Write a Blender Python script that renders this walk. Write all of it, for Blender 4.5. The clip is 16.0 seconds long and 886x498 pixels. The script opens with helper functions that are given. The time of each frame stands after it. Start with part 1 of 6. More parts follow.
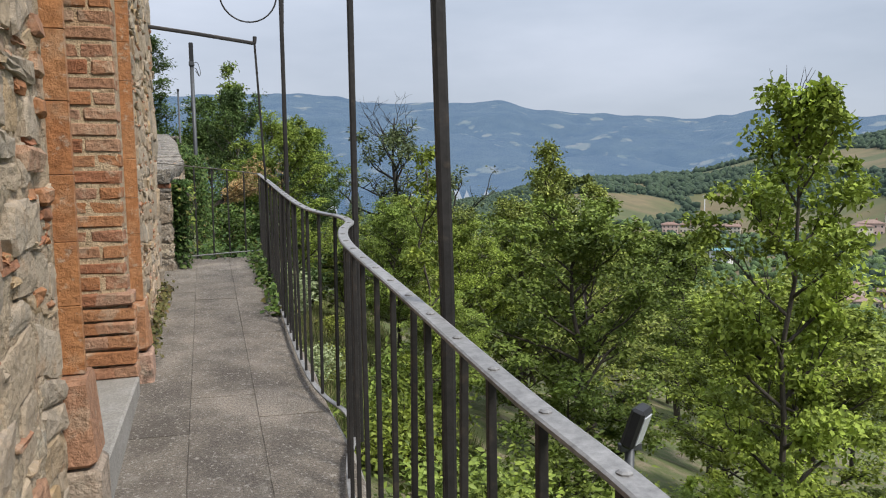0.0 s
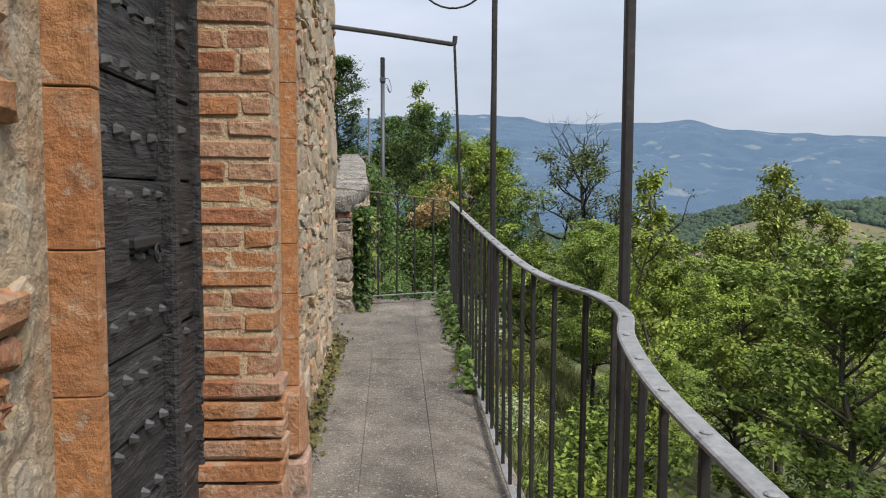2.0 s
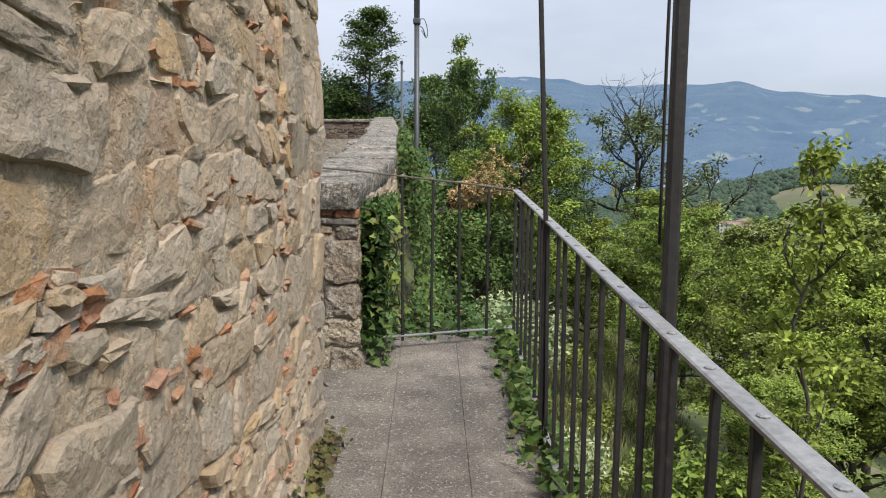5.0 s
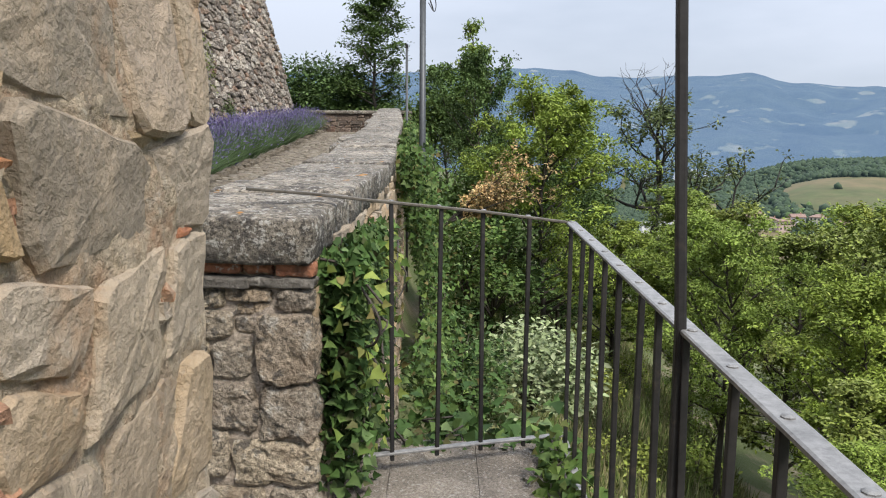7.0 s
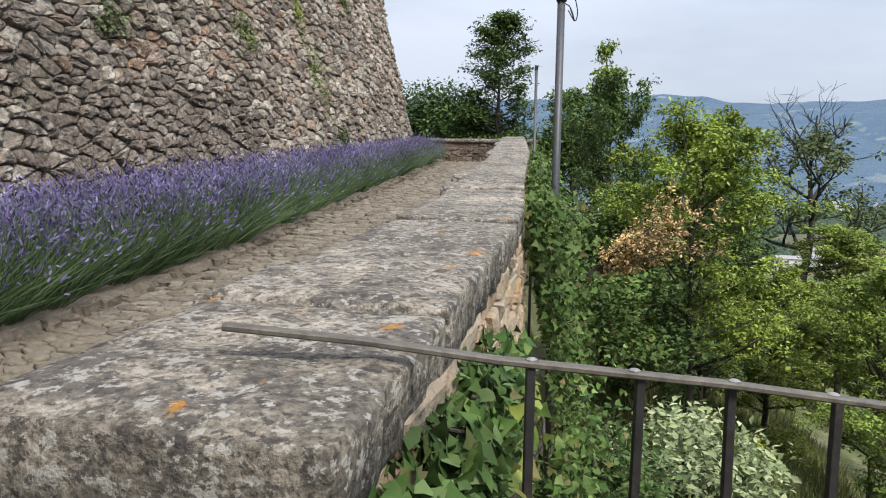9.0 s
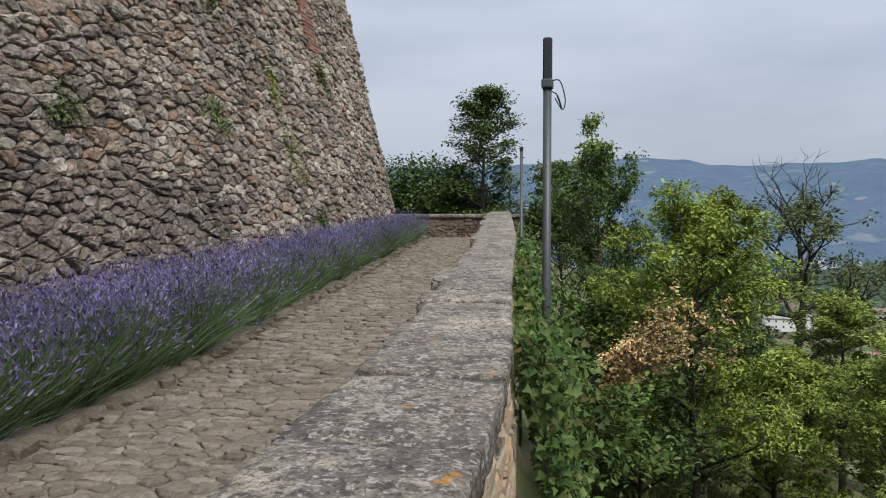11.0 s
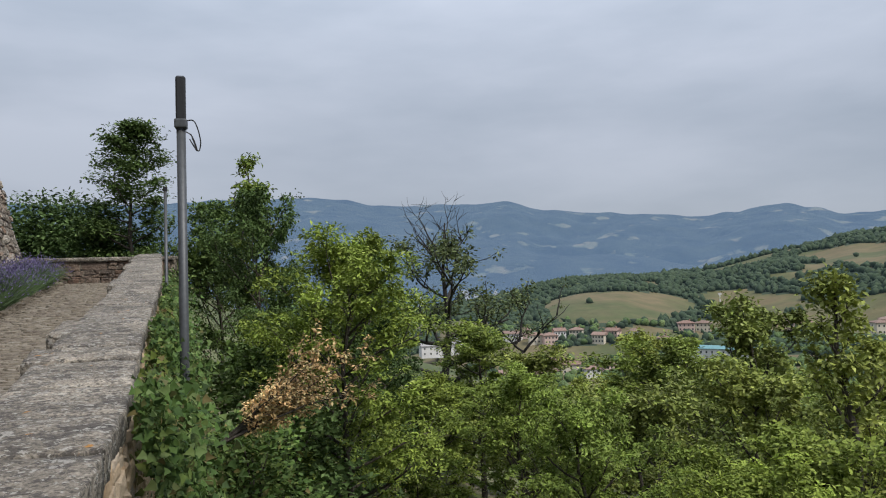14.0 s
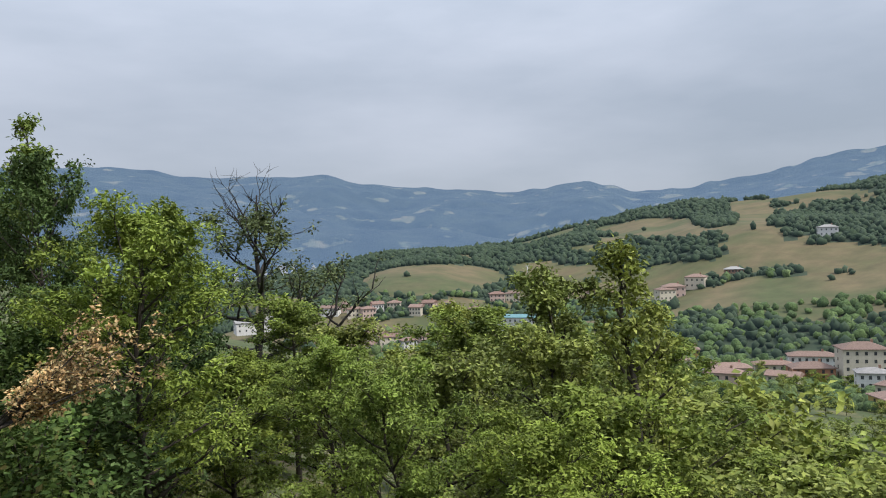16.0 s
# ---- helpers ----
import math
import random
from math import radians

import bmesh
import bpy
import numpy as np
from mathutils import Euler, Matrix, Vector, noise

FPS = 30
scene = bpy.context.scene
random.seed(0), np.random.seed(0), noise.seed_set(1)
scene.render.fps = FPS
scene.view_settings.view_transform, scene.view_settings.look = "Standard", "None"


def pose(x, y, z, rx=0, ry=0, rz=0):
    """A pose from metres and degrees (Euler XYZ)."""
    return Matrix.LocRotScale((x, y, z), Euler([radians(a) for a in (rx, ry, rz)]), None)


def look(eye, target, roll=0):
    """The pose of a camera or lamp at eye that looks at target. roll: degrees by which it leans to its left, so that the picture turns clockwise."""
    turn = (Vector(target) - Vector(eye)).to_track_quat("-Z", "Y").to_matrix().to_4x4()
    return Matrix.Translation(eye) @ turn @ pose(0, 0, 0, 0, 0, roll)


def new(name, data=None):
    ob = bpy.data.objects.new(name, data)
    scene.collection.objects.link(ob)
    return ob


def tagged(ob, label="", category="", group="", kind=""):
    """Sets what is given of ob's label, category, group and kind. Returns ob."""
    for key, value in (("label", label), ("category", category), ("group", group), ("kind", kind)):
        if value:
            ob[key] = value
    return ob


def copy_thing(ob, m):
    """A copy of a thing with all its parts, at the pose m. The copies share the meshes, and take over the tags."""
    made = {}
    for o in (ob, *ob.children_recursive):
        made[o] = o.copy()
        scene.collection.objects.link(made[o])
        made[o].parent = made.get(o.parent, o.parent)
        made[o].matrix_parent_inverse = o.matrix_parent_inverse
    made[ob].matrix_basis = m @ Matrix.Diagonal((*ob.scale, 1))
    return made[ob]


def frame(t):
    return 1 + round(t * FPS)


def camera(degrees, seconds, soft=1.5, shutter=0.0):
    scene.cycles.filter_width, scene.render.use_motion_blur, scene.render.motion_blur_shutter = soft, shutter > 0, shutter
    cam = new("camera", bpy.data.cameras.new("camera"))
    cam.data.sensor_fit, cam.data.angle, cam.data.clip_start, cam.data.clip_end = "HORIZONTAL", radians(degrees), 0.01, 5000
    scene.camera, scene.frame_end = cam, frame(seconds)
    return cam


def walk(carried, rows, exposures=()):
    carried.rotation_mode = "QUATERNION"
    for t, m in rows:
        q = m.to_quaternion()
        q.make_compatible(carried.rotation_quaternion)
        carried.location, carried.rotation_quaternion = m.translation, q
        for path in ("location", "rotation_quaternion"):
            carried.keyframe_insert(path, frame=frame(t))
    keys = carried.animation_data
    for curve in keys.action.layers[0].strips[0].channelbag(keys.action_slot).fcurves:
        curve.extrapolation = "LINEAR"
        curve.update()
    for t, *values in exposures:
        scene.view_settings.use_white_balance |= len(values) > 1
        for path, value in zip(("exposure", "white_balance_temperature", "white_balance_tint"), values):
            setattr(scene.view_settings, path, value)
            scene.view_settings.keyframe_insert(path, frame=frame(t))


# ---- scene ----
cam = camera(61.8, 16.0, soft=1.1)
METRES, EYE, TILT, LEAN, TURN = 8.5, 1.57, 0.0, 0.0, -13.1
ROWS = [
    (0.0, 0.0, 0.0, 0.0, -0.08, -5.79, 0.77),
    (0.5, -0.0098, 0.0387, 0.0019, 6.14, -5.22, 0.4),
    (1.0, -0.0222, 0.0778, 0.005, 10.06, -4.74, 0.14),
    (1.5, -0.0363, 0.1266, 0.0088, 12.83, -4.27, -0.22),
    (2.0, -0.0525, 0.1736, 0.0112, 13.78, -4.18, -0.21),
    (2.5, -0.0688, 0.2233, 0.0133, 14.86, -4.27, -0.2),
    (3.0, -0.0807, 0.2732, 0.0168, 16.0, -4.55, -0.53),
    (3.5, -0.0971, 0.3259, 0.0171, 16.03, -5.26, -0.59),
    (4.0, -0.112, 0.3713, 0.0197, 16.3, -5.89, -0.45),
    (6.5, -0.1809, 0.5964, 0.0332, 17.26, -7.81, -0.36),
    (7.0, -0.1971, 0.646, 0.036, 17.55, -7.62, -0.4),
    (7.5, -0.211, 0.6911, 0.0409, 18.16, -7.18, -0.79),
    (8.0, -0.2288, 0.7358, 0.0433, 18.87, -6.75, -0.61),
    (8.5, -0.2454, 0.7716, 0.0454, 21.91, -6.41, -0.56),
    (9.0, -0.266, 0.8084, 0.05, 26.88, -5.72, -1.0),
    (11.5, -0.2963, 0.8881, 0.0908, 24.74, 0.59, 0.82),
    (12.0, -0.2912, 0.8906, 0.0917, 20.05, 1.53, 1.15),
    (12.5, -0.287, 0.8919, 0.0918, 15.46, 1.94, 1.35),
    (13.0, -0.2824, 0.8936, 0.0916, 10.43, 2.17, 1.54),
    (13.5, -0.2784, 0.8941, 0.0911, 5.66, 2.12, 1.64),
    (14.0, -0.274, 0.8943, 0.0906, 0.54, 1.97, 1.6),
    (14.5, -0.2696, 0.8942, 0.0902, -3.87, 1.81, 1.62),
    (15.0, -0.2665, 0.8967, 0.0895, -7.76, 1.45, 1.7),
    (15.5, -0.2626, 0.9001, 0.0893, -10.66, 0.74, 1.77),
    (16.0, -0.257, 0.9086, 0.0864, -13.44, -0.46, 1.9),
]
walk(cam, [(t, pose(0, 0, EYE, TILT, LEAN, TURN) @ pose(METRES * x, METRES * y, METRES * z, 90 + pitch, roll, yaw)) for t, x, y, z, yaw, pitch, roll in ROWS],
     [(0.0, 0.06), (1.5, 0.10), (3.0, 0.20), (4.2, 0.22), (7.0, 0.30), (9.2, 0.30), (11.3, -0.20), (14.5, -0.29), (15.5, -0.24), (16.0, -0.12)])

# ---- light ----
SUN_EL, SUN_AZ, ZENITH = radians(50), radians(140), 3.0
world = bpy.data.worlds.new("sky")
scene.world = world
world.use_nodes = True
wn, wl = world.node_tree.nodes, world.node_tree.links
wn.clear()
w_out, w_bg = wn.new("ShaderNodeOutputWorld"), wn.new("ShaderNodeBackground")
w_sky = wn.new("ShaderNodeTexSky")
w_sky.sky_type, w_sky.sun_disc, w_sky.sun_elevation, w_sky.sun_rotation = "NISHITA", False, SUN_EL, -SUN_AZ
w_co, w_map = wn.new("ShaderNodeTexCoord"), wn.new("ShaderNodeMapping")
w_map.inputs["Scale"].default_value = (1.4, 1.4, 5.0)
w_noise, w_ramp, w_mul, w_mix = wn.new("ShaderNodeTexNoise"), wn.new("ShaderNodeValToRGB"), wn.new("ShaderNodeVectorMath"), wn.new("ShaderNodeMix")
w_noise.inputs["Scale"].default_value, w_noise.inputs["Detail"].default_value, w_noise.inputs["Roughness"].default_value = 1.3, 6, 0.5
w_ramp.color_ramp.elements[0].position, w_ramp.color_ramp.elements[0].color = 0.36, (0.425, 0.485, 0.585, 1)
w_ramp.color_ramp.elements[1].position, w_ramp.color_ramp.elements[1].color = 0.68, (0.62, 0.672, 0.785, 1)
w_mul.operation = "MULTIPLY"
w_mul.inputs[1].default_value = (0.1, 0.1, 0.1)
w_mix.data_type = "RGBA"
w_mix.inputs[0].default_value = 0.9
wl.new(w_co.outputs["Generated"], w_map.inputs[0])
wl.new(w_map.outputs[0], w_noise.inputs["Vector"])
wl.new(w_noise.outputs[0], w_ramp.inputs[0])
# an overcast sky is far brighter overhead than at the horizon
w_sep, w_rise, w_bright = wn.new("ShaderNodeSeparateXYZ"), wn.new("ShaderNodeMapRange"), wn.new("ShaderNodeVectorMath")
w_rise.interpolation_type = "SMOOTHSTEP"
for i, v in enumerate((0.03, 0.95, 0.94, ZENITH)):
    w_rise.inputs[i + 1].default_value = v
w_bright.operation = "SCALE"
wl.new(w_co.outputs["Generated"], w_sep.inputs[0])
wl.new(w_sep.outputs[2], w_rise.inputs[0])
wl.new(w_rise.outputs[0], w_bright.inputs["Scale"])
wl.new(w_sky.outputs[0], w_mul.inputs[0])
wl.new(w_mul.outputs[0], w_mix.inputs[6])
wl.new(w_ramp.outputs[0], w_bright.inputs[0])
wl.new(w_bright.outputs[0], w_mix.inputs[7])
wl.new(w_mix.outputs[2], w_bg.inputs[0])
w_bg.inputs[1].default_value = 1.0
wl.new(w_bg.outputs[0], w_out.inputs[0])
sun = new("sun", bpy.data.lights.new("sun", "SUN"))
sun.data.energy, sun.data.angle, sun.data.color = 4.5, radians(14), (1.0, 0.95, 0.87)
sun.matrix_basis = look((0, 0, 0), (-math.sin(SUN_AZ) * math.cos(SUN_EL), -math.cos(SUN_AZ) * math.cos(SUN_EL), -math.sin(SUN_EL)))


# ---- materials ----
def ramp_node(nt, stops):
    r = nt.nodes.new("ShaderNodeValToRGB")
    while len(r.color_ramp.elements) < len(stops):
        r.color_ramp.elements.new(0.5)
    for e, (p, c) in zip(r.color_ramp.elements, stops):
        e.position, e.color = p, (*c, 1)
    return r


def mix_rgb(nt, how, fac, a, b):
    m = nt.nodes.new("ShaderNodeMix")
    m.data_type, m.blend_type = "RGBA", how
    for sock, v in ((m.inputs[0], fac), (m.inputs[6], a), (m.inputs[7], b)):
        if isinstance(v, (int, float)):
            sock.default_value = v
        elif isinstance(v, tuple):
            sock.default_value = (*v, 1)
        else:
            nt.links.new(v, sock)
    return m.outputs[2]


def noise_node(nt, vec, scale, detail=5, rough=0.6):
    n = nt.nodes.new("ShaderNodeTexNoise")
    n.inputs["Scale"].default_value, n.inputs["Detail"].default_value, n.inputs["Roughness"].default_value = scale, detail, rough
    nt.links.new(vec, n.inputs["Vector"])
    return n.outputs[0]


def surface(name, colours, grain=60, grain_amount=0.35, rnd="none", stains=(), rough=0.85, metal=0.0, bump=0.4, bump_scale=40, bump_size=0.004, stretch=(1, 1, 1), translucent=0.0, haze_glow=None, mottle=(), own=0.0):
    """colours: stops picked by the piece's own random number, or by a broad noise. stains: (colour, scale, from, to, amount)."""
    m = bpy.data.materials.new(name)
    m.use_nodes = True
    nt = m.node_tree
    bsdf = nt.nodes["Principled BSDF"]
    geo = nt.nodes.new("ShaderNodeNewGeometry")
    mp = nt.nodes.new("ShaderNodeMapping")
    mp.inputs["Scale"].default_value = stretch
    nt.links.new(geo.outputs["Position"], mp.inputs[0])
    vec = mp.outputs[0]
    n = len(colours)
    stops = [(i / max(1, n - 1), c) for i, c in enumerate(colours)]
    r = ramp_node(nt, stops)
    if rnd == "object":
        info = nt.nodes.new("ShaderNodeObjectInfo")
        nt.links.new(info.outputs["Random"], r.inputs[0])
    elif rnd == "island":
        nt.links.new(geo.outputs["Random Per Island"], r.inputs[0])
    else:
        spread = nt.nodes.new("ShaderNodeMapRange")
        spread.inputs[1].default_value, spread.inputs[2].default_value = 0.3, 0.7
        nt.links.new(noise_node(nt, vec, grain * 0.08, 4), spread.inputs[0])
        nt.links.new(spread.outputs[0], r.inputs[0])
    col = r.outputs[0]
    g = ramp_node(nt, [(0.3, (1 - grain_amount,) * 3), (0.7, (1 + grain_amount,) * 3)])
    nt.links.new(noise_node(nt, vec, grain, 6, 0.7), g.inputs[0])
    col = mix_rgb(nt, "MULTIPLY", 1.0, col, g.outputs[0])
    for s, lo, hi in mottle:
        k = ramp_node(nt, [(0.36, (lo,) * 3), (0.64, (hi,) * 3)])
        nt.links.new(noise_node(nt, vec, s, 2, 0.5), k.inputs[0])
        col = mix_rgb(nt, "MULTIPLY", 1.0, col, k.outputs[0])
    if own:
        info, k = nt.nodes.new("ShaderNodeObjectInfo"), ramp_node(nt, [(0.0, (1 - 1.3 * own, 1 - own, 1 - 0.4 * own)), (0.5, (1, 1, 1)), (1.0, (1 + own, 1 + 0.8 * own, 1 - 0.3 * own))])
        nt.links.new(info.outputs["Random"], k.inputs[0])
        col = mix_rgb(nt, "MULTIPLY", 1.0, col, k.outputs[0])
    for c, s, lo, hi, amount in stains:
        k = ramp_node(nt, [(lo, (0, 0, 0)), (hi, (amount,) * 3)])
        nt.links.new(noise_node(nt, vec, s, 6, 0.65), k.inputs[0])
        col = mix_rgb(nt, "MIX", k.outputs[0], col, c)
    nt.links.new(col, bsdf.inputs["Base Color"])
    bsdf.inputs["Roughness"].default_value, bsdf.inputs["Metallic"].default_value = rough, metal
    bsdf.inputs["Specular IOR Level"].default_value = 0.10 if translucent else 0.3
    if bump:
        b = nt.nodes.new("ShaderNodeBump")
        b.inputs["Strength"].default_value, b.inputs["Distance"].default_value = bump, bump_size
        nt.links.new(noise_node(nt, vec, bump_scale, 7, 0.65), b.inputs["Height"])
        nt.links.new(b.outputs[0], bsdf.inputs["Normal"])
    if translucent:
        tr, add = nt.nodes.new("ShaderNodeBsdfTranslucent"), nt.nodes.new("ShaderNodeMixShader")
        nt.links.new(col, tr.inputs[0])
        add.inputs[0].default_value = translucent
        nt.links.new(bsdf.outputs[0], add.inputs[1])
        nt.links.new(tr.outputs[0], add.inputs[2])
        nt.links.new(add.outputs[0], nt.nodes["Material Output"].inputs[0])
    # emission that stands in for haze, given to distant materials only
    if haze_glow:
        bsdf.inputs["Emission Color"].default_value, bsdf.inputs["Emission Strength"].default_value = (*haze_glow[0], 1), haze_glow[1]
    return m


STONE = surface("pale_rubble_stone", [(0.303, 0.244, 0.176), (0.367, 0.286, 0.199), (0.261, 0.213, 0.158), (0.388, 0.317, 0.238), (0.352, 0.254, 0.153), (0.324, 0.273, 0.210), (0.282, 0.229, 0.170), (0.374, 0.254, 0.131), (0.352, 0.292, 0.221), (0.338, 0.229, 0.153)], 30, 0.2, "object", [((0.437, 0.336, 0.233), 6, 0.52, 0.64, 0.6), ((0.190, 0.149, 0.108), 13, 0.57, 0.68, 0.6), ((0.367, 0.209, 0.102), 4, 0.56, 0.68, 0.6), ((0.254, 0.216, 0.176), 30, 0.58, 0.66, 0.5)], bump=1.0, bump_scale=34, bump_size=0.022)
STONE_FAR = surface("pale_rubble_stone_rest", [(0.303, 0.244, 0.176), (0.367, 0.286, 0.199), (0.261, 0.213, 0.158), (0.388, 0.317, 0.238), (0.352, 0.254, 0.153), (0.324, 0.273, 0.210), (0.282, 0.229, 0.170), (0.374, 0.254, 0.131), (0.352, 0.292, 0.221), (0.338, 0.229, 0.153)], 30, 0.2, "island", [((0.437, 0.336, 0.233), 6, 0.52, 0.64, 0.6), ((0.190, 0.149, 0.108), 13, 0.57, 0.68, 0.6), ((0.367, 0.209, 0.102), 4, 0.56, 0.68, 0.6), ((0.254, 0.216, 0.176), 30, 0.58, 0.66, 0.5)], bump=1.0, bump_scale=34, bump_size=0.022)
MORTAR = surface("lime_mortar", [(0.370, 0.279, 0.186), (0.410, 0.331, 0.234), (0.383, 0.253, 0.155)], 50, 0.4, stains=[((0.376, 0.202, 0.109), 5, 0.54, 0.66, 0.7), ((0.153, 0.123, 0.095), 16, 0.57, 0.70, 0.6), ((0.445, 0.411, 0.342), 9, 0.56, 0.68, 0.6)], bump=1.0, bump_scale=26, bump_size=0.05)
BRICKMORTAR = surface("pink_lime_mortar", [(0.402, 0.288, 0.179), (0.441, 0.335, 0.214), (0.389, 0.254, 0.150)], 60, 0.35, stains=[((0.197, 0.138, 0.091), 14, 0.60, 0.75, 0.5)], bump=1.0, bump_scale=30, bump_size=0.03)
TERRACOTTA = surface("terracotta_moulding", [(0.301, 0.132, 0.054), (0.320, 0.145, 0.059), (0.289, 0.123, 0.050), (0.314, 0.151, 0.067)], 30, 0.3, "object", [((0.385, 0.259, 0.158), 7, 0.55, 0.68, 0.4), ((0.181, 0.086, 0.048), 12, 0.56, 0.70, 0.6), ((0.397, 0.320, 0.236), 24, 0.58, 0.66, 0.6)], bump=1.0, bump_scale=34, bump_size=0.014)
BRICK = surface("old_brick", [(0.289, 0.125, 0.055), (0.321, 0.151, 0.070), (0.309, 0.180, 0.118), (0.253, 0.101, 0.049), (0.328, 0.195, 0.122)], 34, 0.36, "object", [((0.377, 0.266, 0.180), 6.5, 0.535, 0.60, 0.75), ((0.124, 0.075, 0.055), 13, 0.60, 0.74, 0.55)], bump=1.0, bump_scale=36, bump_size=0.02)
DOORWOOD = surface("black_weathered_wood", [(0.031, 0.028, 0.028), (0.048, 0.045, 0.044), (0.036, 0.034, 0.035)], 36, 0.6, "object", [((0.115, 0.109, 0.109), 16, 0.54, 0.67, 0.6), ((0.009, 0.008, 0.008), 26, 0.52, 0.60, 0.9)], rough=0.5, bump=1.0, bump_scale=30, bump_size=0.05, stretch=(1, 0.2, 1.5))
IRON = surface("painted_iron", [(0.020, 0.019, 0.019), (0.034, 0.031, 0.030)], 40, 0.3, stains=[((0.10, 0.075, 0.055), 18, 0.58, 0.75, 0.5)], rough=0.55, metal=0.35, bump=0.3, bump_scale=120, bump_size=0.002)
RAILGREY = surface("worn_grey_handrail", [(0.169, 0.166, 0.162), (0.246, 0.239, 0.231)], 50, 0.3, stains=[((0.046, 0.042, 0.039), 22, 0.58, 0.75, 0.6)], rough=0.5, metal=0.3, bump=0.3, bump_scale=90, bump_size=0.002)
SLAB = surface("aggregate_slab", [(0.172, 0.146, 0.119), (0.206, 0.176, 0.142), (0.159, 0.136, 0.112)], 120, 0.6, "object", [((0.099, 0.082, 0.066), 2.2, 0.46, 0.66, 0.6), ((0.364, 0.338, 0.298), 55, 0.57, 0.63, 0.75), ((0.073, 0.063, 0.053), 75, 0.57, 0.65, 0.65), ((0.278, 0.252, 0.219), 9, 0.56, 0.70, 0.5)], bump=1.0, bump_scale=85, bump_size=0.016, mottle=((1.2, 0.72, 1.15), (5.0, 0.78, 1.2)))
CONCRETE = surface("grey_concrete", [(0.208, 0.193, 0.169), (0.254, 0.239, 0.216)], 90, 0.35, stains=[((0.108, 0.092, 0.077), 5, 0.55, 0.75, 0.5)], bump=0.6, bump_scale=80, bump_size=0.006)
CAPSTONE = surface("lichened_cap_slab", [(0.213, 0.184, 0.147), (0.255, 0.222, 0.178), (0.191, 0.166, 0.134)], 60, 0.8, "object",
                   [((0.077, 0.068, 0.060), 5, 0.50, 0.60, 0.75), ((0.058, 0.051, 0.046), 19, 0.54, 0.585, 0.8), ((0.347, 0.327, 0.293), 15, 0.585, 0.615, 0.8), ((0.354, 0.339, 0.300), 34, 0.575, 0.60, 0.9), ((0.039, 0.035, 0.031), 48, 0.56, 0.60, 0.8), ((0.385, 0.169, 0.023), 5.5, 0.66, 0.68, 0.85)], bump=1.0, bump_scale=30, bump_size=0.03, mottle=((1.7, 0.66, 1.28), (7.0, 0.72, 1.25)))
DARKSTONE = surface("weathered_pier_stone", [(0.288, 0.228, 0.175), (0.397, 0.313, 0.235), (0.228, 0.193, 0.162), (0.336, 0.271, 0.209), (0.420, 0.228, 0.151), (0.264, 0.222, 0.180), (0.373, 0.313, 0.253)], 36, 0.42, "object", [((0.339, 0.285, 0.216), 8, 0.53, 0.68, 0.65), ((0.065, 0.055, 0.046), 11, 0.53, 0.68, 0.7)], bump=1.0, bump_scale=24, bump_size=0.03)
TOWERSTONE = surface("grey_brown_castle_stone", [(0.204, 0.168, 0.135), (0.326, 0.282, 0.233), (0.106, 0.086, 0.073), (0.457, 0.409, 0.342), (0.228, 0.184, 0.147), (0.139, 0.114, 0.094), (0.277, 0.233, 0.188), (0.245, 0.155, 0.106), (0.383, 0.342, 0.285)], 22, 0.5, "island", [((0.489, 0.448, 0.383), 2.6, 0.56, 0.64, 0.75), ((0.041, 0.034, 0.031), 5, 0.55, 0.63, 0.75), ((0.122, 0.122, 0.062), 1.1, 0.58, 0.7, 0.5), ((0.424, 0.383, 0.326), 9, 0.56, 0.64, 0.6)], bump=1.0, bump_scale=13, bump_size=0.10, mottle=((0.5, 0.75, 1.2),))
# near-black blotches in the mortar colour stand in for shade in deep pits
TOWERMORTAR = surface("grey_castle_mortar", [(0.186, 0.156, 0.125), (0.260, 0.224, 0.179), (0.149, 0.124, 0.098)], 22, 0.5, stains=[((0.026, 0.023, 0.020), 8, 0.50, 0.57, 0.95), ((0.295, 0.268, 0.226), 5, 0.56, 0.66, 0.7)], bump=1.0, bump_scale=14, bump_size=0.08)
COBBLE = surface("ramp_cobble", [(0.125, 0.103, 0.079), (0.168, 0.141, 0.109), (0.103, 0.084, 0.065), (0.146, 0.122, 0.089), (0.206, 0.182, 0.146), (0.119, 0.098, 0.071)], 34, 0.45, "island", [((0.184, 0.160, 0.125), 9, 0.53, 0.66, 0.6), ((0.065, 0.054, 0.043), 6, 0.55, 0.70, 0.6)], bump=1.0, bump_scale=24, bump_size=0.025)
EARTH = surface("dry_earth", [(0.154, 0.119, 0.077), (0.208, 0.169, 0.115), (0.123, 0.100, 0.065)], 22, 0.4, stains=[((0.075, 0.10, 0.03), 0.9, 0.36, 0.52, 0.9)], bump=1.0, bump_scale=14, bump_size=0.05)
BARK = surface("dark_bark", [(0.046, 0.039, 0.031), (0.077, 0.065, 0.054)], 40, 0.4, stretch=(1, 1, 0.25), bump=0.9, bump_scale=30, bump_size=0.02)
DEADBARK = surface("grey_dead_bark", [(0.014, 0.012, 0.011), (0.028, 0.025, 0.023)], 30, 0.4, bump=0.6, bump_scale=30, bump_size=0.02)


def leafmat(name, colours):
    return surface(name, colours, 8, 0.25, "island", rough=0.6, bump=0, translucent=0.16, mottle=((1.1, 0.72, 1.22), (3.4, 0.78, 1.18)), own=0.14)


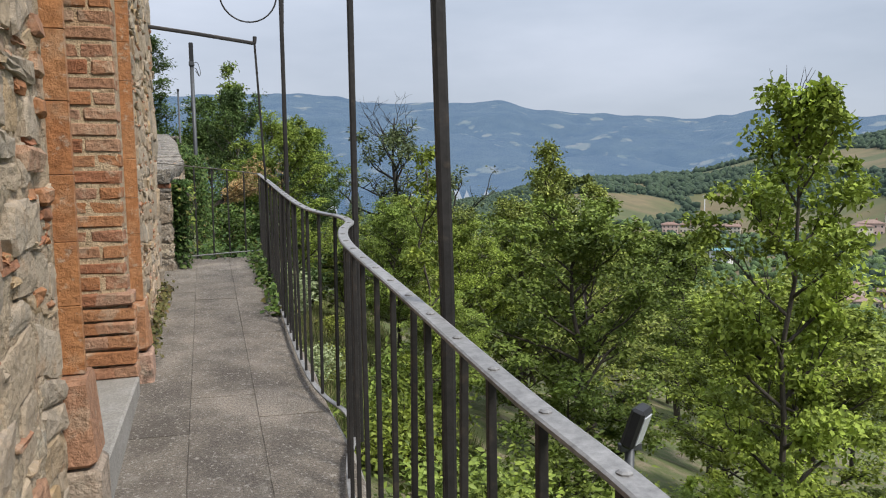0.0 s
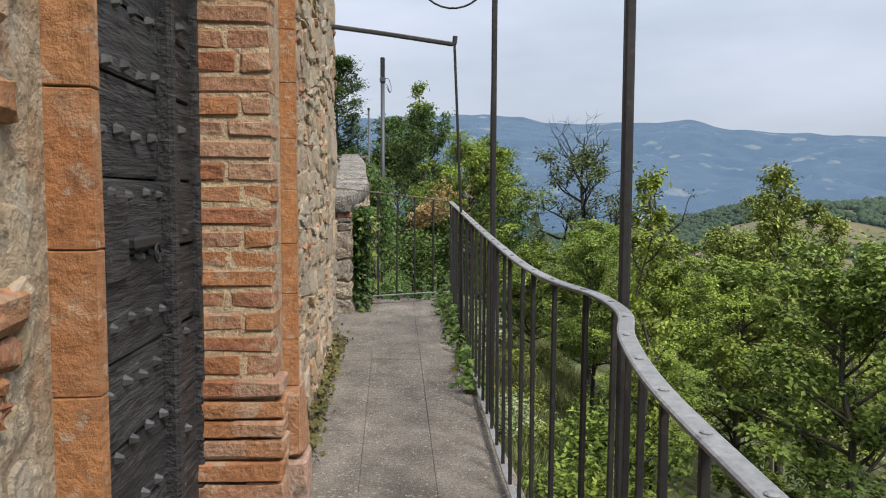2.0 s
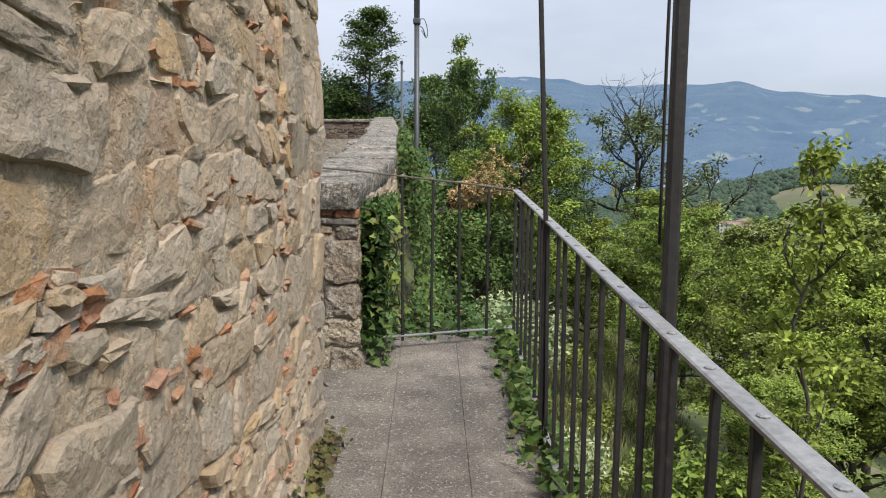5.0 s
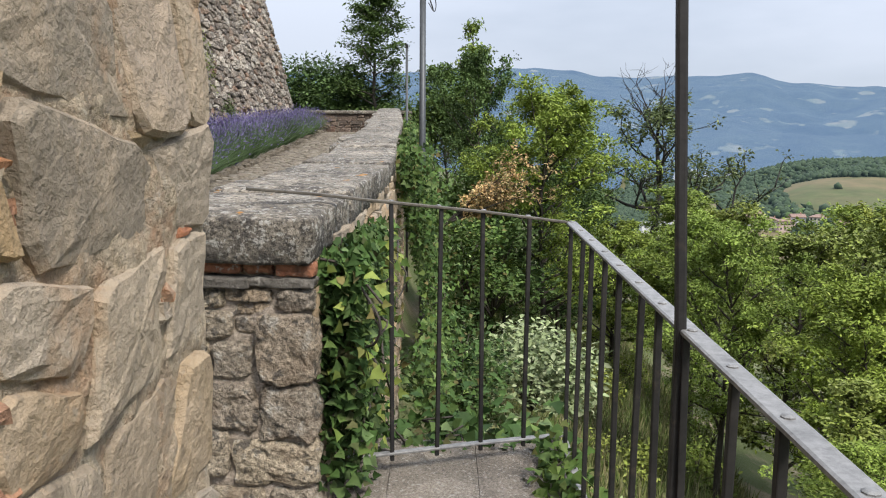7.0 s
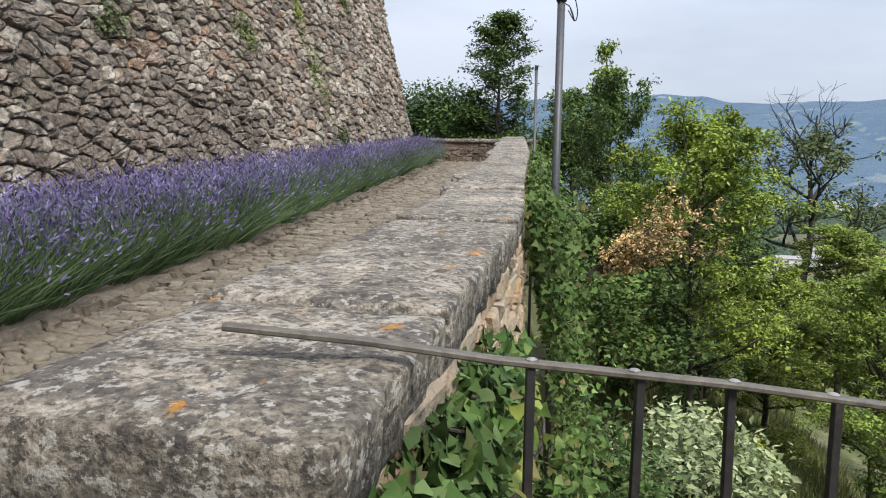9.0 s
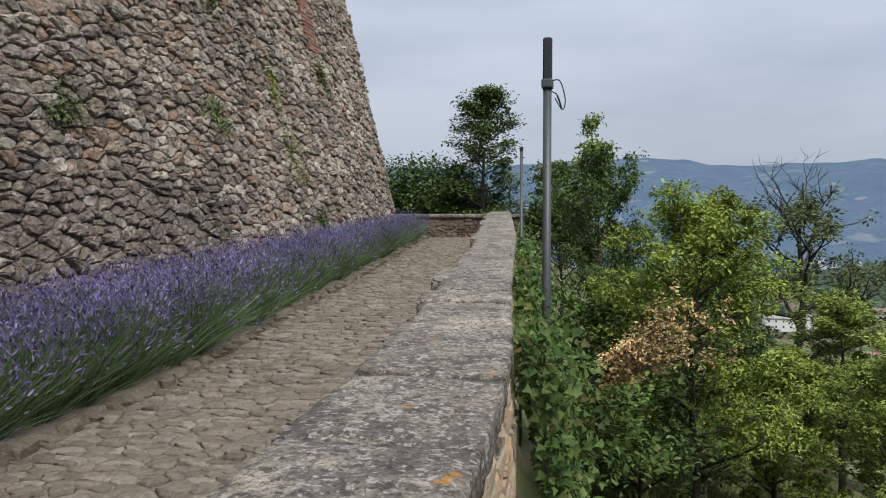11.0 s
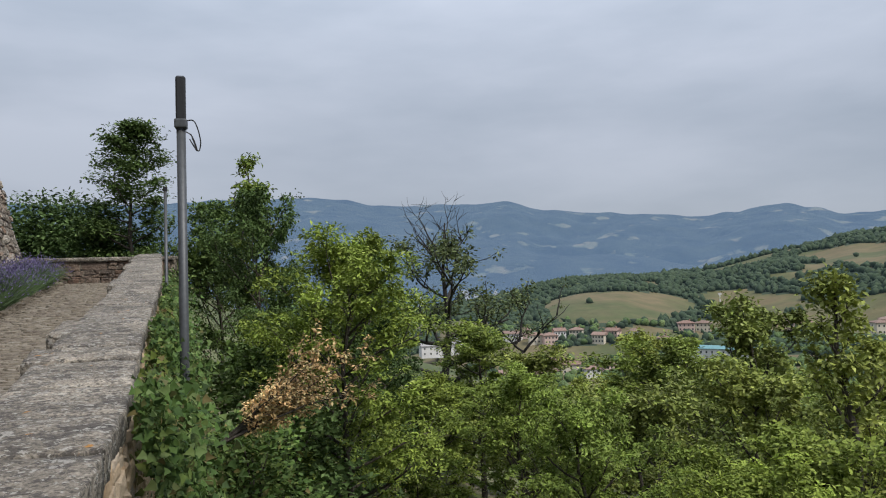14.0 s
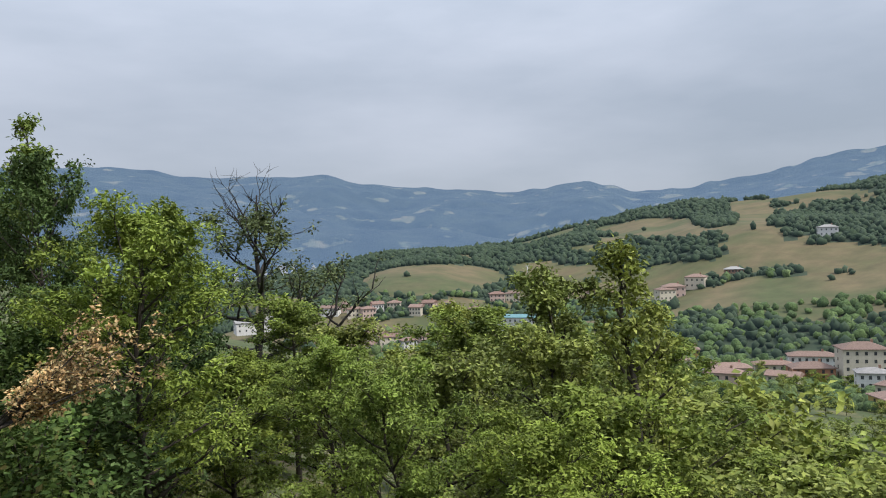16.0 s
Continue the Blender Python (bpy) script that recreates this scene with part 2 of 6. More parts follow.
LEAF_MID = leafmat("mid_green_leaf", [(0.151, 0.199, 0.037), (0.197, 0.250, 0.044), (0.126, 0.169, 0.032), (0.236, 0.286, 0.059), (0.167, 0.216, 0.041), (0.104, 0.140, 0.031), (0.246, 0.291, 0.076)])
LEAF_OAK = leafmat("oak_leaf", [(0.181, 0.243, 0.041), (0.238, 0.306, 0.050), (0.151, 0.206, 0.037), (0.283, 0.350, 0.066), (0.201, 0.265, 0.046), (0.126, 0.172, 0.035), (0.296, 0.357, 0.088)])
LEAF_OLIVE = leafmat("olive_green_leaf", [(0.189, 0.225, 0.051), (0.241, 0.276, 0.064), (0.156, 0.188, 0.043), (0.287, 0.319, 0.084), (0.201, 0.245, 0.054), (0.129, 0.157, 0.041), (0.288, 0.313, 0.109)])
LEAF_LIGHT = leafmat("light_green_leaf", [(0.188, 0.253, 0.044), (0.228, 0.293, 0.051), (0.156, 0.211, 0.037), (0.258, 0.317, 0.068), (0.197, 0.266, 0.046), (0.131, 0.181, 0.035), (0.297, 0.353, 0.090)])
LEAF_DARK = leafmat("dark_green_leaf", [(0.064, 0.105, 0.031), (0.089, 0.139, 0.039), (0.052, 0.085, 0.025), (0.124, 0.179, 0.059), (0.073, 0.119, 0.034)])
LEAF_GREY = leafmat("grey_green_leaf", [(0.179, 0.227, 0.106), (0.265, 0.310, 0.156), (0.138, 0.180, 0.081), (0.380, 0.413, 0.246), (0.106, 0.144, 0.066)])
LEAF_BROWN = leafmat("withered_leaf", [(0.464, 0.301, 0.140), (0.567, 0.399, 0.206), (0.361, 0.231, 0.118), (0.502, 0.399, 0.221), (0.374, 0.329, 0.162)])
LEAF_GREYOLIVE = leafmat("grey_olive_leaf", [(0.085, 0.108, 0.039), (0.131, 0.154, 0.058), (0.062, 0.085, 0.031), (0.185, 0.208, 0.092)])
LEAF_YELLOW = leafmat("yellow_green_leaf", [(0.122, 0.163, 0.035), (0.194, 0.223, 0.056), (0.065, 0.115, 0.028), (0.155, 0.122, 0.049)])
LEAF_IVY = leafmat("ivy_leaf", [(0.042, 0.078, 0.020), (0.059, 0.105, 0.027), (0.085, 0.142, 0.035), (0.037, 0.069, 0.020), (0.128, 0.179, 0.046), (0.032, 0.059, 0.018), (0.054, 0.096, 0.025), (0.072, 0.119, 0.032), (0.145, 0.193, 0.071), (0.045, 0.082, 0.023), (0.137, 0.115, 0.048)])


# ---- mesh tools ----
def mesh_from(name, verts, faces, material, smooth=False):
    me = bpy.data.meshes.new(name)
    me.from_pydata([tuple(map(float, v)) for v in verts], [], faces)
    me.materials.append(material)
    if smooth:
        me.polygons.foreach_set("use_smooth", [True] * len(me.polygons))
    me.update()
    return me


def part(name, bm, material, parent=None, label="", smooth=False):
    """Links a bmesh, or a mesh, as one object under its parent."""
    if isinstance(bm, bmesh.types.BMesh):
        me = bpy.data.meshes.new(name)
        bm.to_mesh(me)
        bm.free()
        me.materials.append(material)
        if smooth:
            me.polygons.foreach_set("use_smooth", [True] * len(me.polygons))
    else:
        me = bm
    ob = new(name, me)
    if parent is not None:
        ob.parent = parent
    if label:
        ob["label"] = label
    return ob


def empty(name, label, category, kind="", group="", at=(0, 0, 0)):
    ob = new(name)
    ob.location = at
    return tagged(ob, label, category, group, kind)


def box(bm, x0, x1, y0, y1, z0, z1, bevel=0.0, m=None):
    g = bmesh.ops.create_cube(bm, size=1.0, matrix=Matrix.Translation(((x0 + x1) / 2, (y0 + y1) / 2, (z0 + z1) / 2)) @ Matrix.Diagonal((abs(x1 - x0), abs(y1 - y0), abs(z1 - z0), 1)))
    vs = g["verts"]
    if bevel:
        es = list({e for v in vs for e in v.link_edges})
        r = bmesh.ops.bevel(bm, geom=es, offset=bevel, segments=2, affect="EDGES", profile=0.6)
        vs = list({v for v in r["verts"]} | {v for v in vs if v.is_valid})
    if m is not None:
        bmesh.ops.transform(bm, matrix=m, verts=[v for v in vs if v.is_valid])
    return vs


def roughen(bm, amount, scale, seed=0.0):
    for v in bm.verts:
        p = v.co * scale + Vector((seed, seed * 1.7, -seed))
        v.co += noise.noise_vector(p) * amount


def tube_data(points, radii, sides=6):
    """A tapered tube along points: verts and faces."""
    pts = [Vector(p) for p in points]
    verts, faces = [], []
    for i, p in enumerate(pts):
        d = (pts[min(i + 1, len(pts) - 1)] - pts[max(i - 1, 0)]).normalized()
        a = d.orthogonal().normalized() if i == 0 else (a - d * a.dot(d)).normalized()
        b = d.cross(a)
        for k in range(sides):
            w = 2 * math.pi * k / sides
            verts.append(p + (a * math.cos(w) + b * math.sin(w)) * radii[i])
    for i in range(len(pts) - 1):
        for k in range(sides):
            q = (k + 1) % sides
            faces.append((i * sides + k, i * sides + q, (i + 1) * sides + q, (i + 1) * sides + k))
    faces.append(tuple(reversed(range(sides))))
    faces.append(tuple((len(pts) - 1) * sides + k for k in range(sides)))
    return verts, faces


def join_data(bits):
    verts, faces = [], []
    for v, f in bits:
        o = len(verts)
        verts += list(v)
        faces += [tuple(i + o for i in q) for q in f]
    return verts, faces


def sweep(points, width, thick, up=Vector((0, 0, 1))):
    """A flat bar swept along points."""
    pts = [Vector(p) for p in points]
    verts, faces = [], []
    for i, p in enumerate(pts):
        d = (pts[min(i + 1, len(pts) - 1)] - pts[max(i - 1, 0)]).normalized()
        s = d.cross(up).normalized()
        u = s.cross(d).normalized()
        for a, b in ((-1, -0.55), (-0.8, -1), (0.8, -1), (1, -0.55), (1, 0.55), (0.8, 1), (-0.8, 1), (-1, 0.55)):
            verts.append(p + s * a * width / 2 + u * b * thick / 2)
    n = 8
    for i in range(len(pts) - 1):
        for k in range(n):
            q = (k + 1) % n
            faces.append((i * n + k, (i + 1) * n + k, (i + 1) * n + q, i * n + q))
    faces.append(tuple(range(n)))
    faces.append(tuple((len(pts) - 1) * n + k for k in reversed(range(n))))
    return verts, faces


def smooth_line(points, n=8):
    """Catmull-Rom through points."""
    p = [Vector(q) for q in points]
    p = [p[0] * 2 - p[1]] + p + [p[-1] * 2 - p[-2]]
    out = []
    for i in range(1, len(p) - 2):
        for k in range(n):
            t = k / n
            a, b, c, d = p[i - 1], p[i], p[i + 1], p[i + 2]
            out.append(0.5 * (2 * b + (c - a) * t + (2 * a - 5 * b + 4 * c - d) * t * t + (3 * b - a - 3 * c + d) * t ** 3))
    out.append(p[-2])
    return out


def rough_face(x0, x1, z0, z1, step, y, amp, scale, seed):
    """An uneven sheet of mortar facing -y, folded back at its rim."""
    nx, nz = max(2, int((x1 - x0) / step)), max(2, int((z1 - z0) / step))
    verts, faces = [], []
    for j in range(nz + 1):
        for i in range(nx + 1):
            x, z = x0 + (x1 - x0) * i / nx, z0 + (z1 - z0) * j / nz
            p = Vector((x * scale, seed, z * scale))
            d = noise.noise(p) + 0.6 * noise.noise(p * 2.7) + 0.35 * noise.noise(p * 6.5)
            verts.append((x, y - amp * d, z))
    for j in range(nz):
        for i in range(nx):
            a = j * (nx + 1) + i
            faces.append((a, a + 1, a + nx + 2, a + nx + 1))
    return verts, faces


def cells(w, h, sx, sz, seed, jitter=0.33, drop=0.15):
    """An irregular masonry pattern: convex cells over a w by h sheet, about sx by sz each."""
    rng = random.Random(seed)
    nx, nz = int(w / sx) + 5, int(h / sz) + 5
    grid = {}
    for j in range(nz):
        for i in range(nx):
            if rng.random() < drop:
                continue
            grid[i, j] = ((i - 2 + 0.5 * (j % 2) + rng.uniform(-jitter, jitter)), (j - 2 + rng.uniform(-jitter, jitter) * 0.8))
    out = []
    for (i, j), (cx, cz) in grid.items():
        if not (-0.6 < cx < w / sx + 0.6 and -0.6 < cz < h / sz + 0.6):
            continue
        poly = [(cx - 2.2, cz - 1.9), (cx + 2.2, cz - 1.9), (cx + 2.2, cz + 1.9), (cx - 2.2, cz + 1.9)]
        near = [grid[i + a, j + b] for a in range(-4, 5) for b in range(-4, 5) if (a or b) and (i + a, j + b) in grid]
        for px, pz in near:
            mx, mz, dx, dz = (cx + px) / 2, (cz + pz) / 2, px - cx, pz - cz
            new_poly = []
            for k in range(len(poly)):
                a, b = poly[k], poly[(k + 1) % len(poly)]
                da, db = (a[0] - mx) * dx + (a[1] - mz) * dz, (b[0] - mx) * dx + (b[1] - mz) * dz
                if da <= 0:
                    new_poly.append(a)
                if da * db < 0:
                    t = da / (da - db)
                    new_poly.append((a[0] + (b[0] - a[0]) * t, a[1] + (b[1] - a[1]) * t))
            poly = new_poly
            if len(poly) < 3:
                break
        poly = [(min(max(x * sx, 0), w), min(max(z * sz, 0), h)) for x, z in poly]
        clean = []
        for q in poly:
            if not clean or (abs(q[0] - clean[-1][0]) + abs(q[1] - clean[-1][1])) > 0.012 * sx / 0.2:
                clean.append(q)
        if len(clean) >= 3:
            area = sum(a[0] * b[1] - b[0] * a[1] for a, b in zip(clean, clean[1:] + clean[:1])) / 2
            if area > 0.08 * sx * sz:
                out.append(clean)
    return out


def courses(w, h, sx, sz, seed, wave=0.5, skew=0.16):
    """Rubble laid in wavering courses: four-sided stones of very uneven size over a w by h sheet."""
    rng = random.Random(seed)
    levels = [0.0]
    while levels[-1] < h:
        levels.append(levels[-1] + sz * rng.choice((0.45, 0.65, 0.85, 1.0, 1.15, 1.45)))

    def lift(j, x):
        return levels[j] + sz * wave * noise.noise(Vector((x / (sx * 2.3), j * 0.37, seed)))

    out = []
    for j in range(len(levels) - 1):
        x, lean0 = -sx * rng.random(), 0.0
        while x < w:
            tall = levels[j + 1] - levels[j]
            x2 = x + sx * rng.choice((0.35, 0.6, 0.8, 1.0, 1.3, 1.7)) * (0.7 + 0.5 * min(1.4, tall / sz))
            lean1 = rng.uniform(-1, 1) * skew * sx
            q = [(x - lean0, lift(j, x)), (x2 - lean1, lift(j, x2)), (x2 + lean1, lift(j + 1, x2)), (x + lean0, lift(j + 1, x))]
            if rng.random() < 0.14 and tall > 0.8 * sz:
                m0 = [((a[0] + c[0]) / 2, (a[1] + c[1]) / 2 + rng.uniform(-0.1, 0.1) * sz) for a, c in ((q[0], q[3]), (q[1], q[2]))]
                quads = [[q[0], q[1], m0[1], m0[0]], [m0[0], m0[1], q[2], q[3]]]
            else:
                quads = [q]
            for k in quads:
                if all(-0.02 <= p[0] <= w + 0.02 and -0.05 <= p[1] <= h + 0.05 for p in k):
                    out.append(k)
                else:
                    k = [(min(max(p[0], 0), w), min(max(p[1], 0), h)) for p in k]
                    if max(p[0] for p in k) - min(p[0] for p in k) > 0.2 * sx and max(p[1] for p in k) - min(p[1] for p in k) > 0.25 * sz:
                        out.append(k)
            x, lean0 = x2, lean1
    return out


def stone_data(poly, gap, proud, rng, chamfer=True, back=0.03):
    """A stone from its outline in x, z: rounded, standing proud towards -y."""
    cx, cz = sum(p[0] for p in poly) / len(poly), sum(p[1] for p in poly) / len(poly)
    if chamfer:
        pts = []
        for k, p in enumerate(poly):
            a, b = poly[k - 1], poly[(k + 1) % len(poly)]
            t = rng.uniform(0.12, 0.36)
            pts.append((p[0] + (a[0] - p[0]) * t, p[1] + (a[1] - p[1]) * t))
            pts.append((p[0] + (b[0] - p[0]) * t, p[1] + (b[1] - p[1]) * t))
    else:
        pts = list(poly)
    n = len(pts)
    r = sum(math.hypot(p[0] - cx, p[1] - cz) for p in pts) / n
    s0 = max(0.55, 1 - gap / r)
    tilt_x, tilt_z = rng.uniform(-0.5, 0.5) * proud / r, rng.uniform(-0.5, 0.5) * proud / r
    verts = []
    wob = [rng.uniform(0.88, 1.06) for _ in pts]
    for s, y in ((s0, back), (s0, -proud * 0.30), (s0 * 0.95, -proud * 0.72), (s0 * 0.74, -proud)):
        for (x, z), w in zip(pts, wob):
            dx, dz = (x - cx) * s * w, (z - cz) * s * w
            extra = (rng.uniform(-0.17, 0.17) * proud + tilt_x * dx + tilt_z * dz) if y < 0 else 0
            verts.append((cx + dx, y + extra, cz + dz))
    verts.append((cx, -proud * rng.uniform(0.9, 1.2), cz))
    faces = []
    for ring in (0, 1, 2):
        for k in range(n):
            q = (k + 1) % n
            faces.append((ring * n + k, ring * n + q, ring * n + n + q, ring * n + n + k))
    for k in range(n):
        faces.append((3 * n + k, 3 * n + (k + 1) % n, 4 * n))
    return verts, faces


def quarry_data(poly, gap, proud, rng, back=0.03):
    """A rough wall stone: crooked outline, broken rim, nearly flat face towards -y."""
    cx, cz = sum(p[0] for p in poly) / len(poly), sum(p[1] for p in poly) / len(poly)
    pts = []
    for a, b in zip(poly, poly[1:] + poly[:1]):
        ln = math.hypot(b[0] - a[0], b[1] - a[1])
        for k in range(max(2, min(5, int(ln / 0.055)))):
            t = (k + rng.uniform(0.15, 0.5)) / max(2, min(5, int(ln / 0.055)))
            pts.append((a[0] + (b[0] - a[0]) * t, a[1] + (b[1] - a[1]) * t))
    n = len(pts)
    r = sum(math.hypot(p[0] - cx, p[1] - cz) for p in pts) / n
    jig = [1 - gap / r + rng.uniform(-0.10, 0.045) for _ in pts]
    tx, tz = rng.uniform(-0.10, 0.10), rng.uniform(-0.10, 0.10)
    verts = []
    for s, y in ((1.0, back), (1.0, -proud * 0.45), (0.93, -proud * 0.85), (0.62, -proud)):
        for k, (x, z) in enumerate(pts):
            w = 1 + (jig[k] - 1) * (1 if s > 0.9 else 0.4)
            dx, dz = (x - cx) * s * w, (z - cz) * s * w
            extra = rng.uniform(-0.15, 0.15) * proud + tx * dx + tz * dz if y < 0 else 0
            verts.append((cx + dx, y + extra, cz + dz))
    verts.append((cx, -proud * rng.uniform(0.85, 1.2), cz))
    faces = [(q * n + k, q * n + (k + 1) % n, q * n + n + (k + 1) % n, q * n + n + k) for q in (0, 1, 2) for k in range(n)]
    faces += [(3 * n + k, 3 * n + (k + 1) % n, 4 * n) for k in range(n)]
    return verts, faces


def leaf_mesh(name, centres, sizes, material, seed, droop=0.3, shape=0.55, facing=None, lobed=False):
    """Many folded leaves, four corners each, round the given centres."""
    rng = np.random.default_rng(seed)
    c = np.asarray(centres, dtype=float)
    n = len(c)
    d = rng.normal(size=(n, 3))
    d[:, 2] = d[:, 2] * 0.5 - droop
    d /= np.linalg.norm(d, axis=1)[:, None]
    u = rng.normal(size=(n, 3)) * 0.45 + (np.array([0, 0, 1.0]) if facing is None else np.asarray(facing, dtype=float))
    s = np.cross(d, u)
    s /= np.linalg.norm(s, axis=1)[:, None] + 1e-9
    u = np.cross(s, d)
    L = np.asarray(sizes, dtype=float).reshape(-1, 1) * rng.uniform(0.65, 1.3, size=(n, 1))
    if lobed:
        outline = ((0, 0, 0), (0.18, 0.5, 0.06), (0.5, 0.26, 0.07), (1, 0, -0.05), (0.5, -0.26, 0.07), (0.18, -0.5, 0.06))
        v = np.stack([c + d * L * a + s * L * q + u * L * k for a, q, k in outline], axis=1)
        tri = (np.arange(n)[:, None] * 6 + np.array([[0, 1, 2, 0, 2, 3, 0, 3, 4, 0, 4, 5]])).reshape(-1)
        me = bpy.data.meshes.new(name)
        me.vertices.add(n * 6)
        me.vertices.foreach_set("co", v.reshape(-1))
        me.loops.add(n * 12)
        me.loops.foreach_set("vertex_index", tri.astype(np.int32))
        me.polygons.add(n * 4)
        me.polygons.foreach_set("loop_start", np.arange(0, n * 12, 3, dtype=np.int32))
        me.update(calc_edges=True)
        me.materials.append(material)
        return me
    v = np.empty((n, 4, 3))
    v[:, 0] = c
    v[:, 1] = c + d * L * 0.5 + s * L * shape * 0.5 + u * L * 0.10
    v[:, 2] = c + d * L
    v[:, 3] = c + d * L * 0.5 - s * L * shape * 0.5 + u * L * 0.10
    idx = np.arange(n)[:, None] * 4
    tri = np.concatenate([idx + np.array([[0, 1, 2]]), idx + np.array([[0, 2, 3]])], axis=1).reshape(-1)
    me = bpy.data.meshes.new(name)
    me.vertices.add(n * 4)
    me.vertices.foreach_set("co", v.reshape(-1))
    me.loops.add(n * 6)
    me.loops.foreach_set("vertex_index", tri.astype(np.int32))
    me.polygons.add(n * 2)
    me.polygons.foreach_set("loop_start", np.arange(0, n * 6, 3, dtype=np.int32))
    me.update(calc_edges=True)
    me.materials.append(material)
    return me


# ---- the lie of the land ----
def ramp_z(y):
    return 0.2 + 0.08 * min(max(y, 0), 27.5)


def lerp_table(x, table):
    for (a, va), (b, vb) in zip(table, table[1:]):
        if x <= b:
            t = min(max((x - a) / (b - a), 0), 1)
            t = t * t * (3 - 2 * t)
            return va + (vb - va) * t
    return table[-1][1]


RIDGE = [(-60, 4.5), (-12, 5.6), (-0.5, 6.1), (2, 6.15), (5, 5.95), (7.5, 5.5), (10, 5.36), (12, 5.5), (14.7, 5.37), (17.6, 5.52), (20.4, 4.75), (24.8, 4.36), (28.3, 4.1), (31.7, 3.77), (34, 4.0), (37.3, 4.36), (39.2, 3.98), (41, 3.45), (45, 3.45), (46.6, 3.9), (49.3, 4.12), (51.9, 4.65), (53.6, 5.15), (55.4, 5.42), (58, 5.5), (75, 6.5), (110, 6.0)]
NEAR_RIDGE = [(-60, -5.2), (5, -4.5), (16.8, -2.0), (22.9, -1.2), (27, -0.75), (30, -0.5), (38.5, 1.0), (42, 1.75), (45.4, 2.5), (49.3, 2.85), (54.6, 3.1), (57.5, 3.6), (80, 5.0), (110, 4.0)]


def height(x, y):
    r, az = math.hypot(x, y), math.degrees(math.atan2(x, y))
    d = (x + 1.0) * 0.99 + max(0.0, y - 8) * 0.10
    if d < 0:
        k = min(1, -d / 1.0) if y > 8.4 else 0
        near = (-1.1) * (1 - k) + (ramp_z(y) - 0.35) * k
    else:
        near = -1.1 - 74 * (1 - math.exp(-d * 0.42 / 74))
        near -= 0.02 * min(max(0, y - 8), 60) * min(1, d)
    near += 0.25 * noise.noise(Vector((x * 0.25, y * 0.25, 0))) * min(1, max(0, d) / 3)
    if r < 260:
        return near
    floor_z = -72 + 6 * noise.noise(Vector((x / 300, y / 300, 2)))
    z = near + (floor_z - near) * min(1, (r - 260) / 200)
    fade = min(1, max(0, (100 - abs(az - 20)) / 30))
    # hills across the valley: meadows and woods
    top = 1500 * math.tan(radians(lerp_table(az, NEAR_RIDGE)))
    k = min(max((r - 430) / 1070, 0), 1)
    if r > 1500:
        k = max(0, 1 - (r - 1500) / 1500)
    hill = (top + 72) * (k ** 0.85) + 26 * noise.noise(Vector((x / 260, y / 260, 5))) * min(1, k * 4) * (1 if az > 12 else 0.3)
    z += hill * fade
    if r < 1500:
        z += fade * 46 * math.exp(-((az - 25) / 7) ** 2 - ((r - 900) / 200) ** 2)
    # the far ridge
    if r > 1900:
        q = min(1, (r - 1900) / 2400)
        crest = 4300 * math.tan(radians(lerp_table(az, RIDGE)))
        spur = noise.fractal(Vector((x / 900, y / 900, 9)), 1.2, 2.0, 4)
        zz = -40 + (crest + 40) * q ** 1.35 + 300 * min(spur, 0.55 * (1 - q)) * q * (1 - q) * 2.2 + 9 * noise.noise(Vector((x / 90, y / 90, 4))) * q
        if r > 4300:
            zz -= (r - 4300) * 0.6
        z = max(z, zz) if az > -60 else zz
    return z


def polar_sheet(name, r0, r1, rings, a0, a1, step, material, power=1.6):
    n = int((a1 - a0) / step) + 1
    verts, faces = [], []
    for i in range(rings + 1):
        r = r0 + (r1 - r0) * (i / rings) ** power
        for k in range(n):
            a = radians(a0 + (a1 - a0) * k / (n - 1))
            x, y = r * math.sin(a), r * math.cos(a)
            verts.append((x, y, height(x, y)))
    for i in range(rings):
        for k in range(n - 1):
            faces.append((i * n + k, i * n + k + 1, (i + 1) * n + k + 1, (i + 1) * n + k))
    return mesh_from(name, verts, faces, material, smooth=True)


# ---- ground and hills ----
def wood_and_field(name, haze_glow, field, wood, scale, cut, bump_size):
    m = surface(name, wood, 0.05 * scale, 0.3, stains=[], rough=0.95, bump=1.0, bump_scale=0.09 * scale, bump_size=bump_size, haze_glow=haze_glow)
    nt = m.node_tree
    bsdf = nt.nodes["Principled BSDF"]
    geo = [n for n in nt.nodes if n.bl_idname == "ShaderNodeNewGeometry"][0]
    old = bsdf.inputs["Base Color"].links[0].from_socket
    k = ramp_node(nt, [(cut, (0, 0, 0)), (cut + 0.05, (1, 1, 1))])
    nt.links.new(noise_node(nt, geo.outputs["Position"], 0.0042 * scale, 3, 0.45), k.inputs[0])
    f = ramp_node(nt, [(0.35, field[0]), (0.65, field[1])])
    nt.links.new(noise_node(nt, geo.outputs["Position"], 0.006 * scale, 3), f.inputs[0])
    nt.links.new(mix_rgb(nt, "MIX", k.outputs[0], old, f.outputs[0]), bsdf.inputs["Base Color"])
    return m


# a little blue emission puts haze into both slope materials
MEADOW = surface("hazed_hay_meadow", [(0.114, 0.088, 0.043), (0.069, 0.074, 0.028), (0.120, 0.094, 0.048), (0.060, 0.071, 0.026), (0.102, 0.085, 0.043)], 0.06, 0.2, rough=0.95, bump=0, haze_glow=((0.141, 0.194, 0.264), 0.05))
WOODFLOOR = surface("hazed_wood_floor", [(0.019, 0.032, 0.015), (0.031, 0.046, 0.023)], 0.1, 0.3, rough=0.95, bump=0, haze_glow=((0.16, 0.22, 0.30), 0.06))


